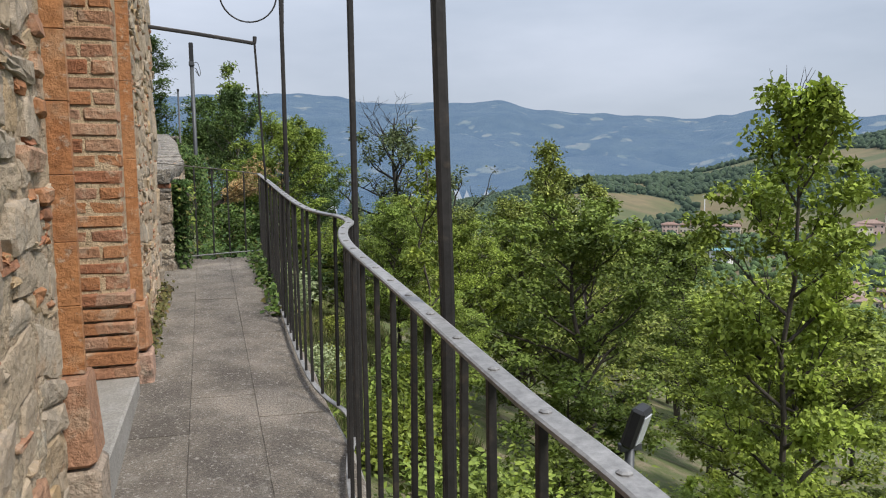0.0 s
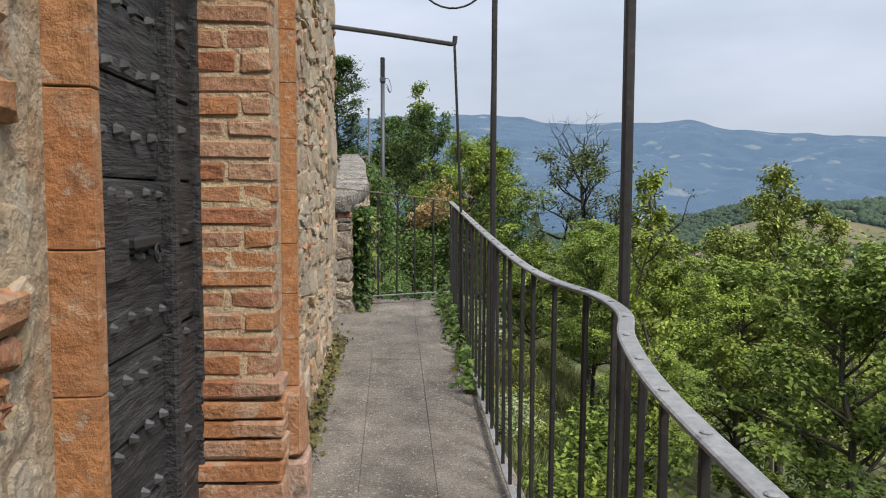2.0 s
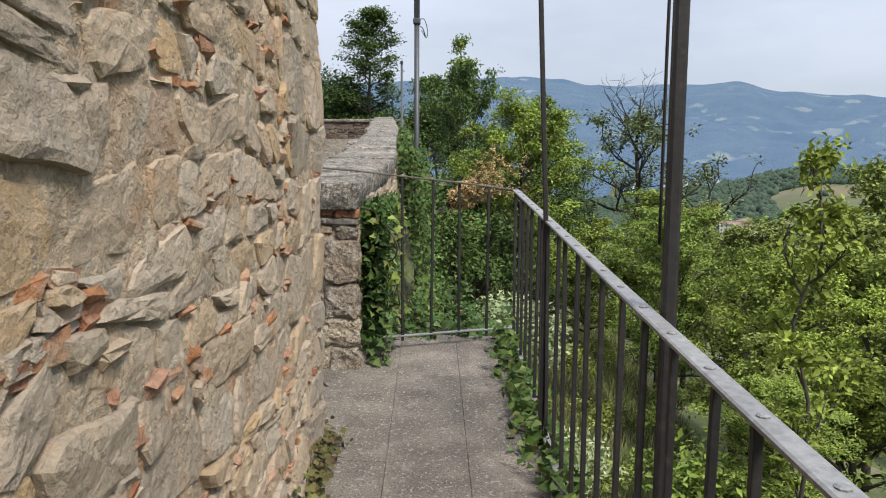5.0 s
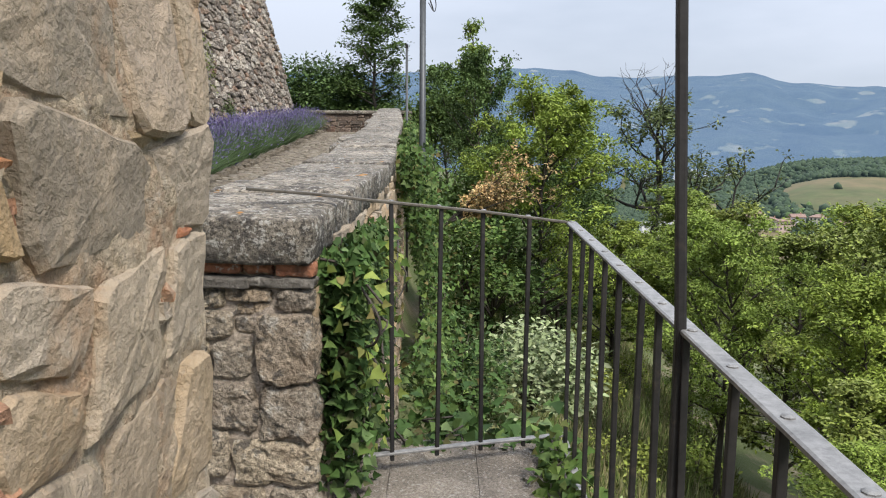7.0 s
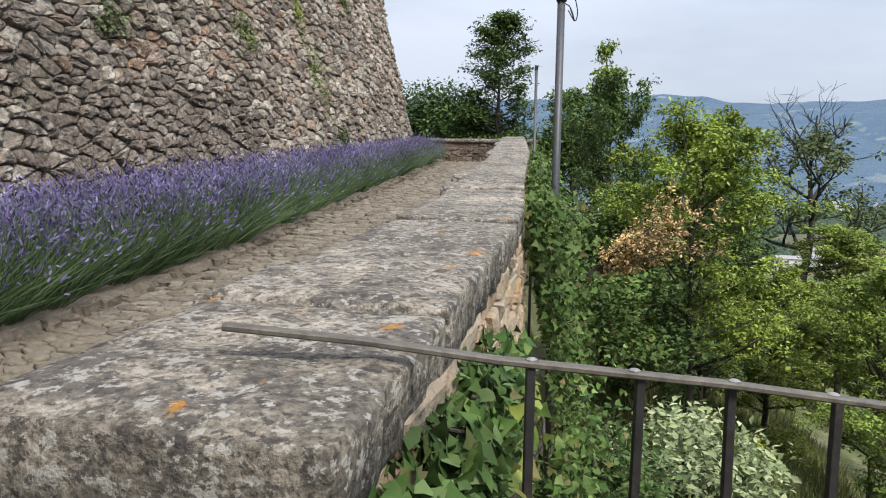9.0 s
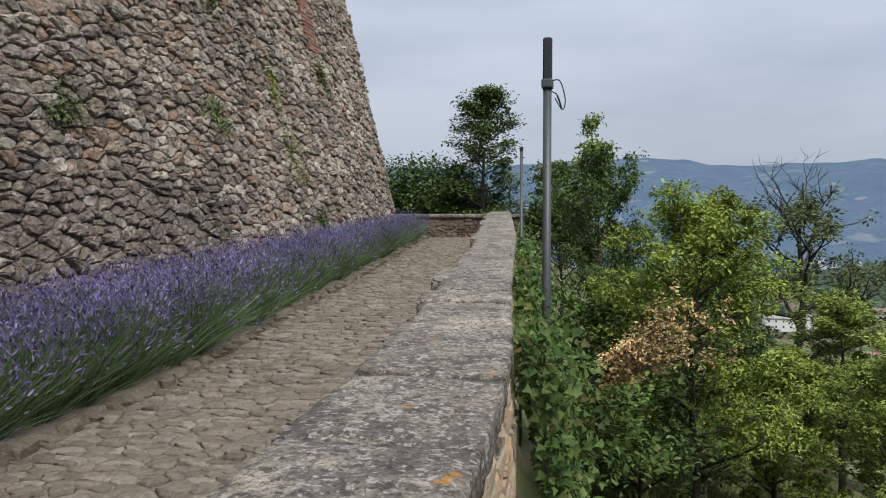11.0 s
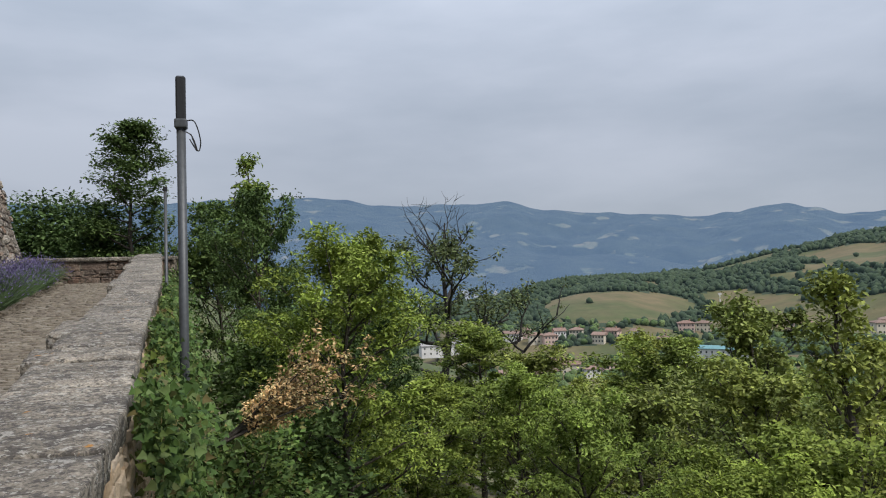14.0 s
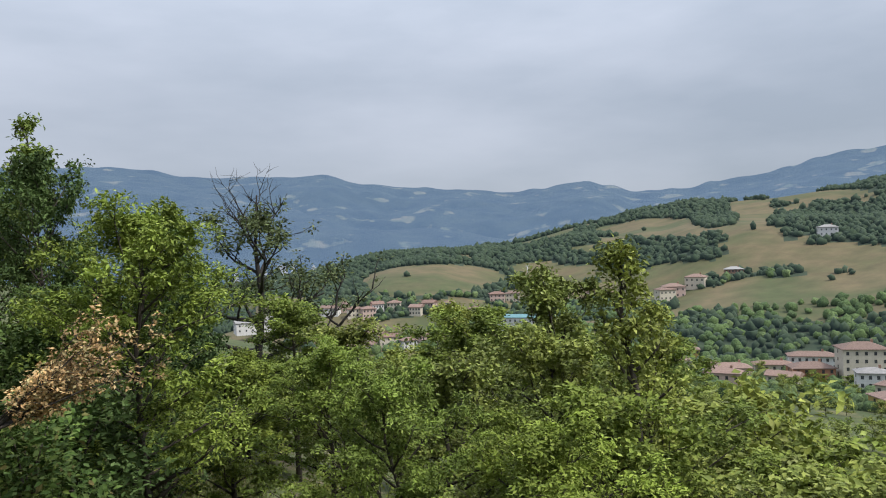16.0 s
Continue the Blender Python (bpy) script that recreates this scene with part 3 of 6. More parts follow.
def wooded(x, y):
    """True where the far slopes carry woods."""
    r, az = math.hypot(x, y), math.degrees(math.atan2(x, y))
    n = noise.fractal(Vector((x / 120, y / 120, 3.3)), 1.0, 2.0, 3)
    up = math.degrees(math.atan2(height(x, y) - 2.3, r))
    for a, e, wide, tall_a in COPSES:
        if ((az - a) / wide) ** 2 + ((up - e) / tall_a) ** 2 < 1 + 0.5 * n:
            return True
    for a, e, wide, tall_a in MEADOWS:
        if ((az - a) / wide) ** 2 + ((up - e) / tall_a) ** 2 < 1 + 0.55 * n:
            return False
    return n + (0.30 if r > 650 else -0.1) > 0


# open fields and small woods on the slope: bearing, angle of sight, and half their extent
MEADOWS = [(25.6, -2.9, 5.4, 1.15), (43.0, 0.5, 4.6, 0.75), (48.6, 1.4, 1.9, 1.0), (53.5, 2.3, 3.4, 0.4), (53.0, -1.9, 5.5, 1.0), (52.0, -4.5, 6.5, 1.7), (36.5, -4.3, 3.5, 0.6), (33.5, -3.2, 1.6, 0.5), (13.0, -4.2, 3.0, 0.6)]
COPSES = [(46.3, 1.3, 1.5, 0.9), (54.0, 0.6, 3.2, 0.95), (44.0, -1.4, 4.0, 0.75), (50.3, -2.9, 1.8, 0.25)]


# strong blue emission stands in for the haze over the ridge
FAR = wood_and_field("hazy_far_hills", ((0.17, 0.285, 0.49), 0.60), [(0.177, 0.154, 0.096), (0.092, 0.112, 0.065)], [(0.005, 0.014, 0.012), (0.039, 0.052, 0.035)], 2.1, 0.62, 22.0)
VALLEY = surface("valley_grass", [(0.058, 0.077, 0.027), (0.092, 0.100, 0.039), (0.046, 0.065, 0.023), (0.115, 0.108, 0.050)], 0.4, 0.3, rough=0.95, bump=0)
ground_mesh = polar_sheet("ground", 0.3, 430, 90, -180, 180, 2.0, EARTH, 2.2)
ground_mesh.materials.append(VALLEY)
for q in ground_mesh.polygons:
    q.material_index = 1 if math.hypot(q.center.x, q.center.y) > 60 else 0
tagged(part("ground", ground_mesh, EARTH), "steep dry earth slope with undergrowth below the walkway", "ground", kind="structure")
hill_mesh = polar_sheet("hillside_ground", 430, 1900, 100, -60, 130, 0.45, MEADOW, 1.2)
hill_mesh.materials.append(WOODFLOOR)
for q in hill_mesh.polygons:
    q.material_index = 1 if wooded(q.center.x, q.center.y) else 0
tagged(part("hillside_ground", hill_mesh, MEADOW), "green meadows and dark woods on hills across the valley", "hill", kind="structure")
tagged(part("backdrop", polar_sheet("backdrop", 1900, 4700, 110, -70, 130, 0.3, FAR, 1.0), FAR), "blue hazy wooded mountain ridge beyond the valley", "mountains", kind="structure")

# ---- the building wall beside the walkway ----
WALL_M = Matrix.Translation((-0.5, 0, 0)) @ Matrix.Rotation(math.atan2(1, -0.07), 4, "Z")
DOOR0, DOOR1, SPRING = 2.70, 4.46, 3.0


def wall_core(name, spans, depth, face, z1, label):
    bm = bmesh.new()
    for u0, u1, z0, zt in spans:
        box(bm, u0, u1, face, depth, z0, zt)
    ob = part(name, bm, MORTAR)
    ob.matrix_basis = WALL_M
    return tagged(ob, label, "wall", kind="structure")


wall_west = wall_core("wall_west", [(-2.6, DOOR0 - 0.03, -0.6, 3.5), (DOOR1 + 0.02, 7.2, -0.6, 3.5), (DOOR0 - 0.03, DOOR1 + 0.02, SPRING, 3.5)], 0.42, 0.0, 3.5, "pale rubble stone wall with lime mortar beside the walkway")


def clad(parent, outlines, gap, proud, near, m, materials, seed, chamfer=True, name="stone", smooth=False, quarried=False):
    """Stones over a wall: those of the near stretch are pieces of their own, the rest is one part."""
    rng = random.Random(seed)
    rest, count = [], 0
    for poly in outlines:
        g, out = gap * rng.uniform(0.6, 1.5), proud * rng.uniform(0.55, 1.35)
        v, f = quarry_data(poly, g, out, rng) if quarried else stone_data(poly, g, out, rng, chamfer)
        if count < 420 and near(poly[0]):
            ob = part(name, mesh_from(name, v, f, materials[0], smooth), None, parent)
            if m is not None:
                ob.matrix_basis = m
            count += 1
        else:
            rest.append((v, f))
    if rest:
        v, f = join_data(rest)
        ob = part("stones", mesh_from("stones", v, f, materials[1], smooth), None, parent)
        tagged(ob, kind="stuff")
        if m is not None:
            ob.matrix_basis = m


# ---- the walkway ----
def floor_z(y):
    return 0.0756 * y


def quad_slab(corners, thick, bevel, seed):
    """A slab with a worn edge from four corners given anticlockwise."""
    c = [Vector(q) for q in corners]
    mid = sum(c, Vector()) / 4
    verts = [q - Vector((0, 0, thick)) for q in c] + [q - Vector((0, 0, bevel)) for q in c]
    verts += [q + (mid - q).normalized() * bevel * 1.5 for q in c]
    faces = [(3, 2, 1, 0)]
    for r in (0, 4):
        faces += [(r + k, r + (k + 1) % 4, r + 4 + (k + 1) % 4, r + 4 + k) for k in range(4)]
    faces.append((8, 9, 10, 11))
    return verts, faces


def edge_x(y):
    """The walkway's outer edge."""
    return lerp_table(y, [(-3, 0.42), (1, 0.42), (3.2, 0.34), (4.4, 0.22), (6, 0.06), (8.75, -0.14)])


bm = bmesh.new()
ys = [-3 + 0.4 * i for i in range(30)] + [8.72]
rows_v = []
for y in ys:
    rows_v.append([bm.verts.new((x, y, z)) for x, z in ((-1.75 if y > 7.25 else -0.62 - 0.07 * y, floor_z(y) - 0.02), (edge_x(y) + 0.03, floor_z(y) - 0.02), (edge_x(y) + 0.03, floor_z(y) - 0.5), (-1.75 if y > 7.25 else -0.62 - 0.07 * y, floor_z(y) - 0.5))])
for a, b in zip(rows_v, rows_v[1:]):
    for k in range(4):
        bm.faces.new((a[k], a[(k + 1) % 4], b[(k + 1) % 4], b[k]))
bm.faces.new(rows_v[0]), bm.faces.new(list(reversed(rows_v[-1])))
bmesh.ops.recalc_face_normals(bm, faces=bm.faces)
floor = tagged(part("floor", bm, CONCRETE), "sloping concrete walkway along the stone wall", "walkway", kind="structure")
bm = bmesh.new()
box(bm, -2.2, -0.3, -2.5, 8.5, -3.2, -0.45)
tagged(part("wall_base", bm, MORTAR), "masonry base carrying the walkway", "wall", kind="structure")

rng = random.Random(5)
joint = [lambda y: -0.5 - 0.07 * y - 0.03, lambda y: -0.14 - 0.078 * y, lambda y: 0.22 - 0.08 * y, lambda y: edge_x(y) + 0.02]
for col in range(3):
    y = -2.9 + (0.3, 0.0, 0.45)[col]
    while y < 8.7:
        y2 = min(y + 0.8, 8.72)
        g = 0.0008
        l0, l1 = joint[col](y), joint[col](y2)
        r0, r1 = joint[col + 1](y), joint[col + 1](y2)
        if col == 0 and y2 > 7.3:
            l0, l1 = min(l0, -1.1), -1.7
        if r0 - l0 > 0.05:
            dz = rng.uniform(-0.002, 0.002)
            v, f = quad_slab([(l0 + g, y + g, floor_z(y) + dz), (r0 - g, y + g, floor_z(y) + dz), (r1 - g, y2 - g, floor_z(y2) + dz), (l1 + g, y2 - g, floor_z(y2) + dz)], 0.019, 0.0014, 1)
            part("slab", mesh_from("slab", v, f, SLAB), None, floor)
        y = y2

# ---- railing ----
RAIL = [(0.42, -2.4), (0.41, -0.5), (0.40, 0.6), (0.365, 1.1), (0.325, 1.9), (0.29, 2.5), (0.28, 2.9), (0.31, 3.25), (0.365, 3.52), (0.345, 3.78), (0.25, 4.05), (0.175, 4.5), (0.09, 5.6), (0.0, 7.0), (-0.11, 8.63)]


def rail_z(y):
    return 1.175 + 0.049 * y


line = smooth_line([(x, y, rail_z(y)) for x, y in RAIL], 8)
end_line = [Vector(p) for p in ((-0.11, 8.63, 1.598), (-0.45, 8.53, 1.645), (-0.84, 8.40, 1.69), (-1.05, 8.36, 1.715), (-1.29, 8.31, 1.735))]
railing = empty("railing", "dark wrought-iron railing with a worn grey flat handrail", "railing")
v, f = sweep(line, 0.042, 0.012)
part("handrail", mesh_from("handrail", v, f, RAILGREY), None, railing, "worn grey flat handrail")
RAILBROWN = surface("brown_worn_rail", [(0.077, 0.068, 0.054), (0.123, 0.108, 0.089)], 50, 0.35, stains=[((0.039, 0.031, 0.025), 22, 0.55, 0.7, 0.6)], rough=0.55, metal=0.3, bump=0.3, bump_scale=90, bump_size=0.002)
v, f = sweep(end_line, 0.030, 0.011)
part("handrail", mesh_from("handrail_end", v, f, RAILBROWN), None, railing, "brown worn flat handrail end")


def low(p):
    return Vector((p.x, p.y, max(floor_z(p.y) + 0.055, 0)))


v, f = sweep([low(p) for p in line], 0.03, 0.010)
part("bottom_rail", mesh_from("bottom_rail", v, f, RAILGREY), None, railing)
v, f = sweep([low(p) + Vector((0, 0, 0.03)) for p in end_line[:4]], 0.03, 0.010)
part("bottom_rail", mesh_from("bottom_rail_end", v, f, RAILGREY), None, railing)


def along(pts, step, start=0.0):
    out, want, total = [], start, 0.0
    for a, b in zip(pts, pts[1:]):
        d = (b - a).length
        while want <= total + d:
            out.append((a + (b - a) * ((want - total) / d), (b - a).normalized()))
            want += step
        total += d
    return out


def bar_mesh(name, size, length):
    bm = bmesh.new()
    box(bm, -size / 2, size / 2, -size / 2, size / 2, 0, length, size * 0.15)
    me = bpy.data.meshes.new(name)
    bm.to_mesh(me)
    bm.free()
    me.materials.append(IRON)
    return me


BAR = bar_mesh("baluster", 0.0155, 1.0)
rv, rf = [], []
bm = bmesh.new()
bmesh.ops.create_uvsphere(bm, u_segments=8, v_segments=5, radius=0.011, matrix=Matrix.Diagonal((1, 1, 0.4, 1)))
RIVET = bpy.data.meshes.new("rivet")
bm.to_mesh(RIVET)
bm.free()
RIVET.materials.append(RAILGREY)
rng = random.Random(3)
for p, d in along(line, 0.208, 0.05) + along(end_line[:4], 0.178, 0.178)[:4]:
    b = low(p)
    ob = part("baluster", BAR, None, railing)
    ob.matrix_basis = Matrix.Translation(b) @ Euler((rng.uniform(-0.012, 0.012), rng.uniform(-0.012, 0.012), math.atan2(d.y, d.x))).to_matrix().to_4x4() @ Matrix.Diagonal((1, 1, p.z - b.z - 0.004, 1))
    part("rivet", RIVET, None, railing).location = p + Vector((0, 0, 0.0065))

POSTS = [(0.40, 1.68, 4.4, -0.06, 0.0), (0.42, 3.76, 4.4, 0.0, 0.0), (0.13, 5.68, 4.2, 0.0, 0.0), (-0.03, 7.18, 2.79, -0.055, 0.0)]
for x, y, top, lx, ly in POSTS:
    thick = 0.030 if top > 3 else 0.020
    z0 = floor_z(y) - 0.1
    v, f = sweep([(x, y, z0), (x, y, rail_z(y)), (x + lx * 0.5, y + ly * 0.5, (rail_z(y) + top) / 2), (x + lx, y + ly, top)], thick, thick, Vector((1, 0, 0)))
    part("post", mesh_from("post", v, f, IRON), None, railing)
# scroll, wire and the bar that runs back to the wall
sx, sy, sz = 0.10, 5.66, 2.82
curl = [(sx - 0.2 + 0.2 * math.cos(a), sy, sz + 0.06 + 0.2 * math.sin(a)) for a in [radians(q) for q in range(0, -200, -12)]]
curl += [(sx - 0.3 + 0.1 * math.cos(a), sy, sz + 0.12 + 0.1 * math.sin(a)) for a in [radians(q) for q in range(190, 20, -15)]]
v, f = tube_data(curl, [0.006] * len(curl), 6)
part("scroll", mesh_from("scroll", v, f, IRON, True), None, railing)
curl = [(sx - 0.12 + 0.07 * math.cos(a), sy, sz + 0.13 + 0.07 * math.sin(a)) for a in [radians(q) for q in range(0, -230, -15)]]
v, f = tube_data(curl, [0.005] * len(curl), 6)
part("scroll", mesh_from("scroll_small", v, f, IRON, True), None, railing)
wire = smooth_line([(0.10, 5.75, 4.1), (0.15, 5.75, 3.3), (0.145, 5.74, 2.7), (0.12, 5.74, 2.25), (0.118, 5.74, 1.6)], 6)
v, f = tube_data(wire, [0.004] * len(wire), 5)
part("cable", mesh_from("cable", v, f, IRON, True), None, railing)
v, f = sweep([(-1.15, 6.88, 2.88), (-0.6, 7.05, 2.84), (-0.10, 7.175, 2.79), (-0.085, 7.18, 2.795), (-0.08, 7.182, 2.85)], 0.03, 0.03)
part("tie_bar", mesh_from("tie_bar", v, f, IRON), None, railing)


# ---- parapet ----
CAP_R = [(-0.985, 8.02), (-1.0, 8.6), (-1.05, 9.4), (-1.15, 11.0), (-1.5, 13.6), (-2.05, 18.3), (-3.1, 25.6), (-3.3, 27.0)]
CAP_W = 0.58


def cap_x(y):
    for (a, ya), (b, yb) in zip(CAP_R, CAP_R[1:]):
        if y <= yb:
            return a + (b - a) * (y - ya) / (yb - ya)
    return CAP_R[-1][0]


def cap_z(y):
    return 1.265 + 0.05 * y if y < 12 else 1.865 + 0.079 * (y - 12)


parapet = empty("wall_parapet", "low rubble parapet wall capped with lichened stone slabs", "wall", "structure")
rng = random.Random(11)


def hewn(x0, x1, y0, y1, zt, thick, skew, seed, slope=0.06):
    """A thick worn slab with rounded, broken edges."""
    bm = bmesh.new()
    nx, ny = 11, max(7, int((y1 - y0) / 0.06))
    gridv = []
    for j in range(ny + 1):
        row = []
        for i in range(nx + 1):
            a, b = i / nx, j / ny
            x, y = x0 + (x1 - x0) * a + skew * b, y0 + (y1 - y0) * b
            e = min(min(a, 1 - a) * (x1 - x0), min(b, 1 - b) * (y1 - y0))
            z = zt + slope * (y - y0) - 0.008 * max(0, 1 - e / 0.016) ** 2 + 0.010 * noise.noise(Vector((x * 9, y * 9, seed)))
            ex = 0.014 * noise.noise(Vector((x * 12, y * 12, seed + 4)))
            row.append(bm.verts.new((x + (ex if i in (0, nx) else 0), y + (ex if j in (0, ny) else 0), z)))
        gridv.append(row)
    for j in range(ny):
        for i in range(nx):
            bm.faces.new((gridv[j][i], gridv[j][i + 1], gridv[j + 1][i + 1], gridv[j + 1][i]))
    rim = gridv[0] + [r[-1] for r in gridv[1:]] + list(reversed(gridv[-1][:-1])) + [r[0] for r in reversed(gridv[1:-1])]
    mid = Vector(((x0 + x1) / 2 + skew / 2, (y0 + y1) / 2, 0))
    prev = rim
    for k, out in ((0.07, 0.006), (0.5, 0.004), (0.93, 0.0), (1.0, -0.012)):
        ring = []
        for v in rim:
            q = v.co.copy()
            o = Vector((1 if q.x > mid.x else -1, 0, 0)) if v in [r[-1] for r in gridv] or v in [r[0] for r in gridv] else Vector((0, 1 if q.y > mid.y else -1, 0))
            nz = 0.012 * noise.noise(Vector((q.x * 14, q.y * 14, k * 5 + seed)))
            ring.append(bm.verts.new((q.x + o.x * (out + nz), q.y + o.y * (out + nz), q.z - thick * k)))
        for a in range(len(rim)):
            b = (a + 1) % len(rim)
            bm.faces.new((prev[b], prev[a], ring[a], ring[b]))
        prev = ring
    bm.faces.new(list(reversed(prev)))
    bmesh.ops.recalc_face_normals(bm, faces=bm.faces)
    return bm


y = 8.02
k = 0
while y < 26.6:
    length = (0.72, 0.44, 0.62, 0.8, 0.55, 0.7)[k % 6] if y < 14 else rng.uniform(0.9, 1.4)
    y2 = min(y + length, 27.0)
    xr, xr2 = cap_x(y), cap_x(y2)
    left = -CAP_W - (0.0 if k == 0 else rng.uniform(-0.06, 0.06))
    part("cap_slab", hewn(xr + left, xr, y + 0.008, y2 - 0.008, cap_z(y) + rng.uniform(-0.012, 0.012), 0.15, xr2 - xr, k * 3.1, (cap_z(y2) - cap_z(y)) / (y2 - y)), CAPSTONE, parapet, smooth=True)
    y, k = y2, k + 1

# body of the parapet: runs of masonry under the slabs
bm = bmesh.new()
ys = [8.10] + [8.6 + i for i in range(19)]
prev = None
for y in ys:
    xr = cap_x(y)
    ring = [bm.verts.new(q) for q in ((xr - 0.04, y, cap_z(y) - 0.13), (xr - CAP_W + 0.05, y, cap_z(y) - 0.13), (xr - CAP_W + 0.05, y, -1.6), (xr - 0.02, y, -1.9))]
    if prev:
        for a in range(4):
            bm.faces.new((prev[a], prev[(a + 1) % 4], ring[(a + 1) % 4], ring[a]))
    else:
        bm.faces.new(ring)
    prev = ring
bm.faces.new(list(reversed(prev)))
bmesh.ops.recalc_face_normals(bm, faces=bm.faces)
part("core", bm, MORTAR, parapet)

# ---- ramp, kerb, castle wall, end wall ----
KERB = [(-3.7, 6.0), (-3.9, 10.5), (-3.95, 13.0), (-4.2, 15.0), (-4.5, 18.0), (-4.95, 22.0), (-5.4, 25.2), (-5.5, 27.2)]


def kerb_x(y):
    for (a, ya), (b, yb) in zip(KERB, KERB[1:]):
        if y <= yb:
            return a + (b - a) * (y - ya) / (yb - ya)
    return KERB[-1][0]


bm = bmesh.new()
prev = None
for i in range(44):
    y = 5.6 + i * 0.5
    right = cap_x(max(y, 8.02)) - CAP_W + 0.06 if y > 8.0 else -1.72
    ring = [bm.verts.new((x, y, z)) for x, z in ((right, ramp_z(y)), (kerb_x(y), ramp_z(y) - 0.01), (kerb_x(y) - 0.02, ramp_z(y) + 0.05), (-6.4, ramp_z(y) + 0.10))]
    if prev:
        for a in range(3):
            bm.faces.new((prev[a], ring[a], ring[a + 1], prev[a + 1]))
    prev = ring
bmesh.ops.recalc_face_normals(bm, faces=bm.faces)
RAMPDIRT = surface("trodden_ramp_earth", [(0.163, 0.136, 0.105), (0.196, 0.165, 0.129), (0.143, 0.119, 0.091)], 40, 0.4, bump=1.0, bump_scale=30, bump_size=0.02)
ramp = tagged(part("pavement_ramp", bm, RAMPDIRT), "cobbled stone ramp climbing between parapet and lavender bed", "ramp", kind="structure")

TOWER_M = Matrix.Translation((-5.75, 5.0, 0.2)) @ Matrix.Rotation(math.atan2(1, 0.018), 4, "Z") @ Matrix.Rotation(-math.atan(0.25), 4, "X")
bm = bmesh.new()
box(bm, -1.0, 20.72, 0.0, 3.0, 0.0, 12.5)
tower = tagged(part("wall_castle", bm, TOWERMORTAR), "tall battered castle wall of dark grey rubble stone", "wall", kind="structure")
tower.matrix_basis = TOWER_M
bm = bmesh.new()
box(bm, -9.5, -3.0, 27.0, 27.5, 1.2, 2.98)
end_wall = tagged(part("wall_end", bm, TOWERMORTAR), "low dark stone wall closing the top of the ramp", "wall", kind="structure")
part("coping", hewn(-9.5, -3.0, 26.93, 27.56, 2.98, 0.09, 0, 77, 0), CAPSTONE, end_wall, smooth=True)


# ---- trees ----
def grow(seed, height_m, radius, clear=0.25, limbs=16, lean=(0, 0), leaf=0.11, count=9000, spread=0.22, top=1.0, trunk_r=0.09, shape="oval", bare=0.0, crook=1.0, stout=0.5):
    """A tree: wood as tubes, and the places of its leaves."""
    rng = random.Random(seed)
    bits, spots = [], []
    n = 9
    spine = []
    for i in range(n):
        t = i / (n - 1)
        spine.append(Vector((lean[0] * t * height_m + rng.uniform(-1, 1) * 0.03 * crook * height_m * t, lean[1] * t * height_m + rng.uniform(-1, 1) * 0.03 * height_m * t, t * height_m * 0.96 * top)))
    bits.append(tube_data(spine, [trunk_r * (1 - 0.85 * i / (n - 1)) + 0.006 for i in range(n)], 8))
    for k in range(limbs):
        t = clear + (1 - clear) * ((k + rng.random()) / limbs)
        a = k * 2.4 + rng.uniform(-0.5, 0.5)
        i = min(int(t * (n - 1)), n - 2)
        p = spine[i].lerp(spine[i + 1], t * (n - 1) - i)
        q = (t - clear) / (1 - clear)
        prof = math.sqrt(max(0.05, 1 - (2 * q - 0.75) ** 2 / 1.6)) if shape == "oval" else (1 - q * 0.85)
        ln = radius * prof * rng.uniform(0.75, 1.15)
        d = Vector((math.cos(a), math.sin(a), rng.uniform(0.15, 0.75) + q * 0.5)).normalized()
        pts = [p]
        for s in range(4):
            d = (d + Vector((rng.uniform(-0.25, 0.25), rng.uniform(-0.25, 0.25), rng.uniform(-0.15, 0.2))) * crook).normalized()
            pts.append(pts[-1] + d * ln / 4)
        r0 = trunk_r * (1 - 0.8 * t) * stout + 0.006
        bits.append(tube_data(pts, [r0 * (1 - 0.8 * s / 4) + 0.003 for s in range(5)], 5))
        for s in (1, 2, 3, 4):
            for _ in range(2):
                e = (d + Vector((rng.uniform(-1, 1), rng.uniform(-1, 1), rng.uniform(-0.4, 0.8)))).normalized()
                l2 = ln * rng.uniform(0.2, 0.45)
                tip = pts[s] + e * l2
                bits.append(tube_data([pts[s], pts[s].lerp(tip, 0.5) + Vector((0, 0, rng.uniform(0, 0.05))), tip], [0.008, 0.006, 0.002], 4))
                spots += [tip] if rng.random() < 0.5 else [tip, pts[s].lerp(tip, 0.6)]
    spots.append(spine[-1])
    npr = np.random.default_rng(seed)
    sp = np.array([tuple(s) for s in spots])
    share = npr.uniform(0.15, 1.0, len(sp)) ** 1.5
    pick = npr.choice(len(sp), count, p=share / share.sum())
    size_of = npr.uniform(0.45, 1.5, len(sp))[pick]
    d = npr.normal(size=(count, 3))
    d /= np.linalg.norm(d, axis=1)[:, None]
    d[:, 2] = np.where(npr.random(count) < 0.82, np.abs(d[:, 2]), d[:, 2]) * 0.72
    off = d * (npr.uniform(0.25, 1.0, count) ** 0.5 * 1.55 * spread * size_of)[:, None] * npr.uniform(0.75, 1.25, (len(sp), 3))[pick]
    pts = sp[pick] + off
    # bring the crown's top to the height asked for
    k = height_m / np.percentile(pts[:, 2], 99.5)
    pts[:, 2] *= k
    bits = [([(v[0], v[1], v[2] * k) for v in vs], f) for vs, f in bits]
    if bare:
        keep = pts[:, 2] < height_m * bare * (1 + 0.25 * npr.normal(size=count))
        pts = pts[keep]
    return bits, pts, [leaf] * len(pts)


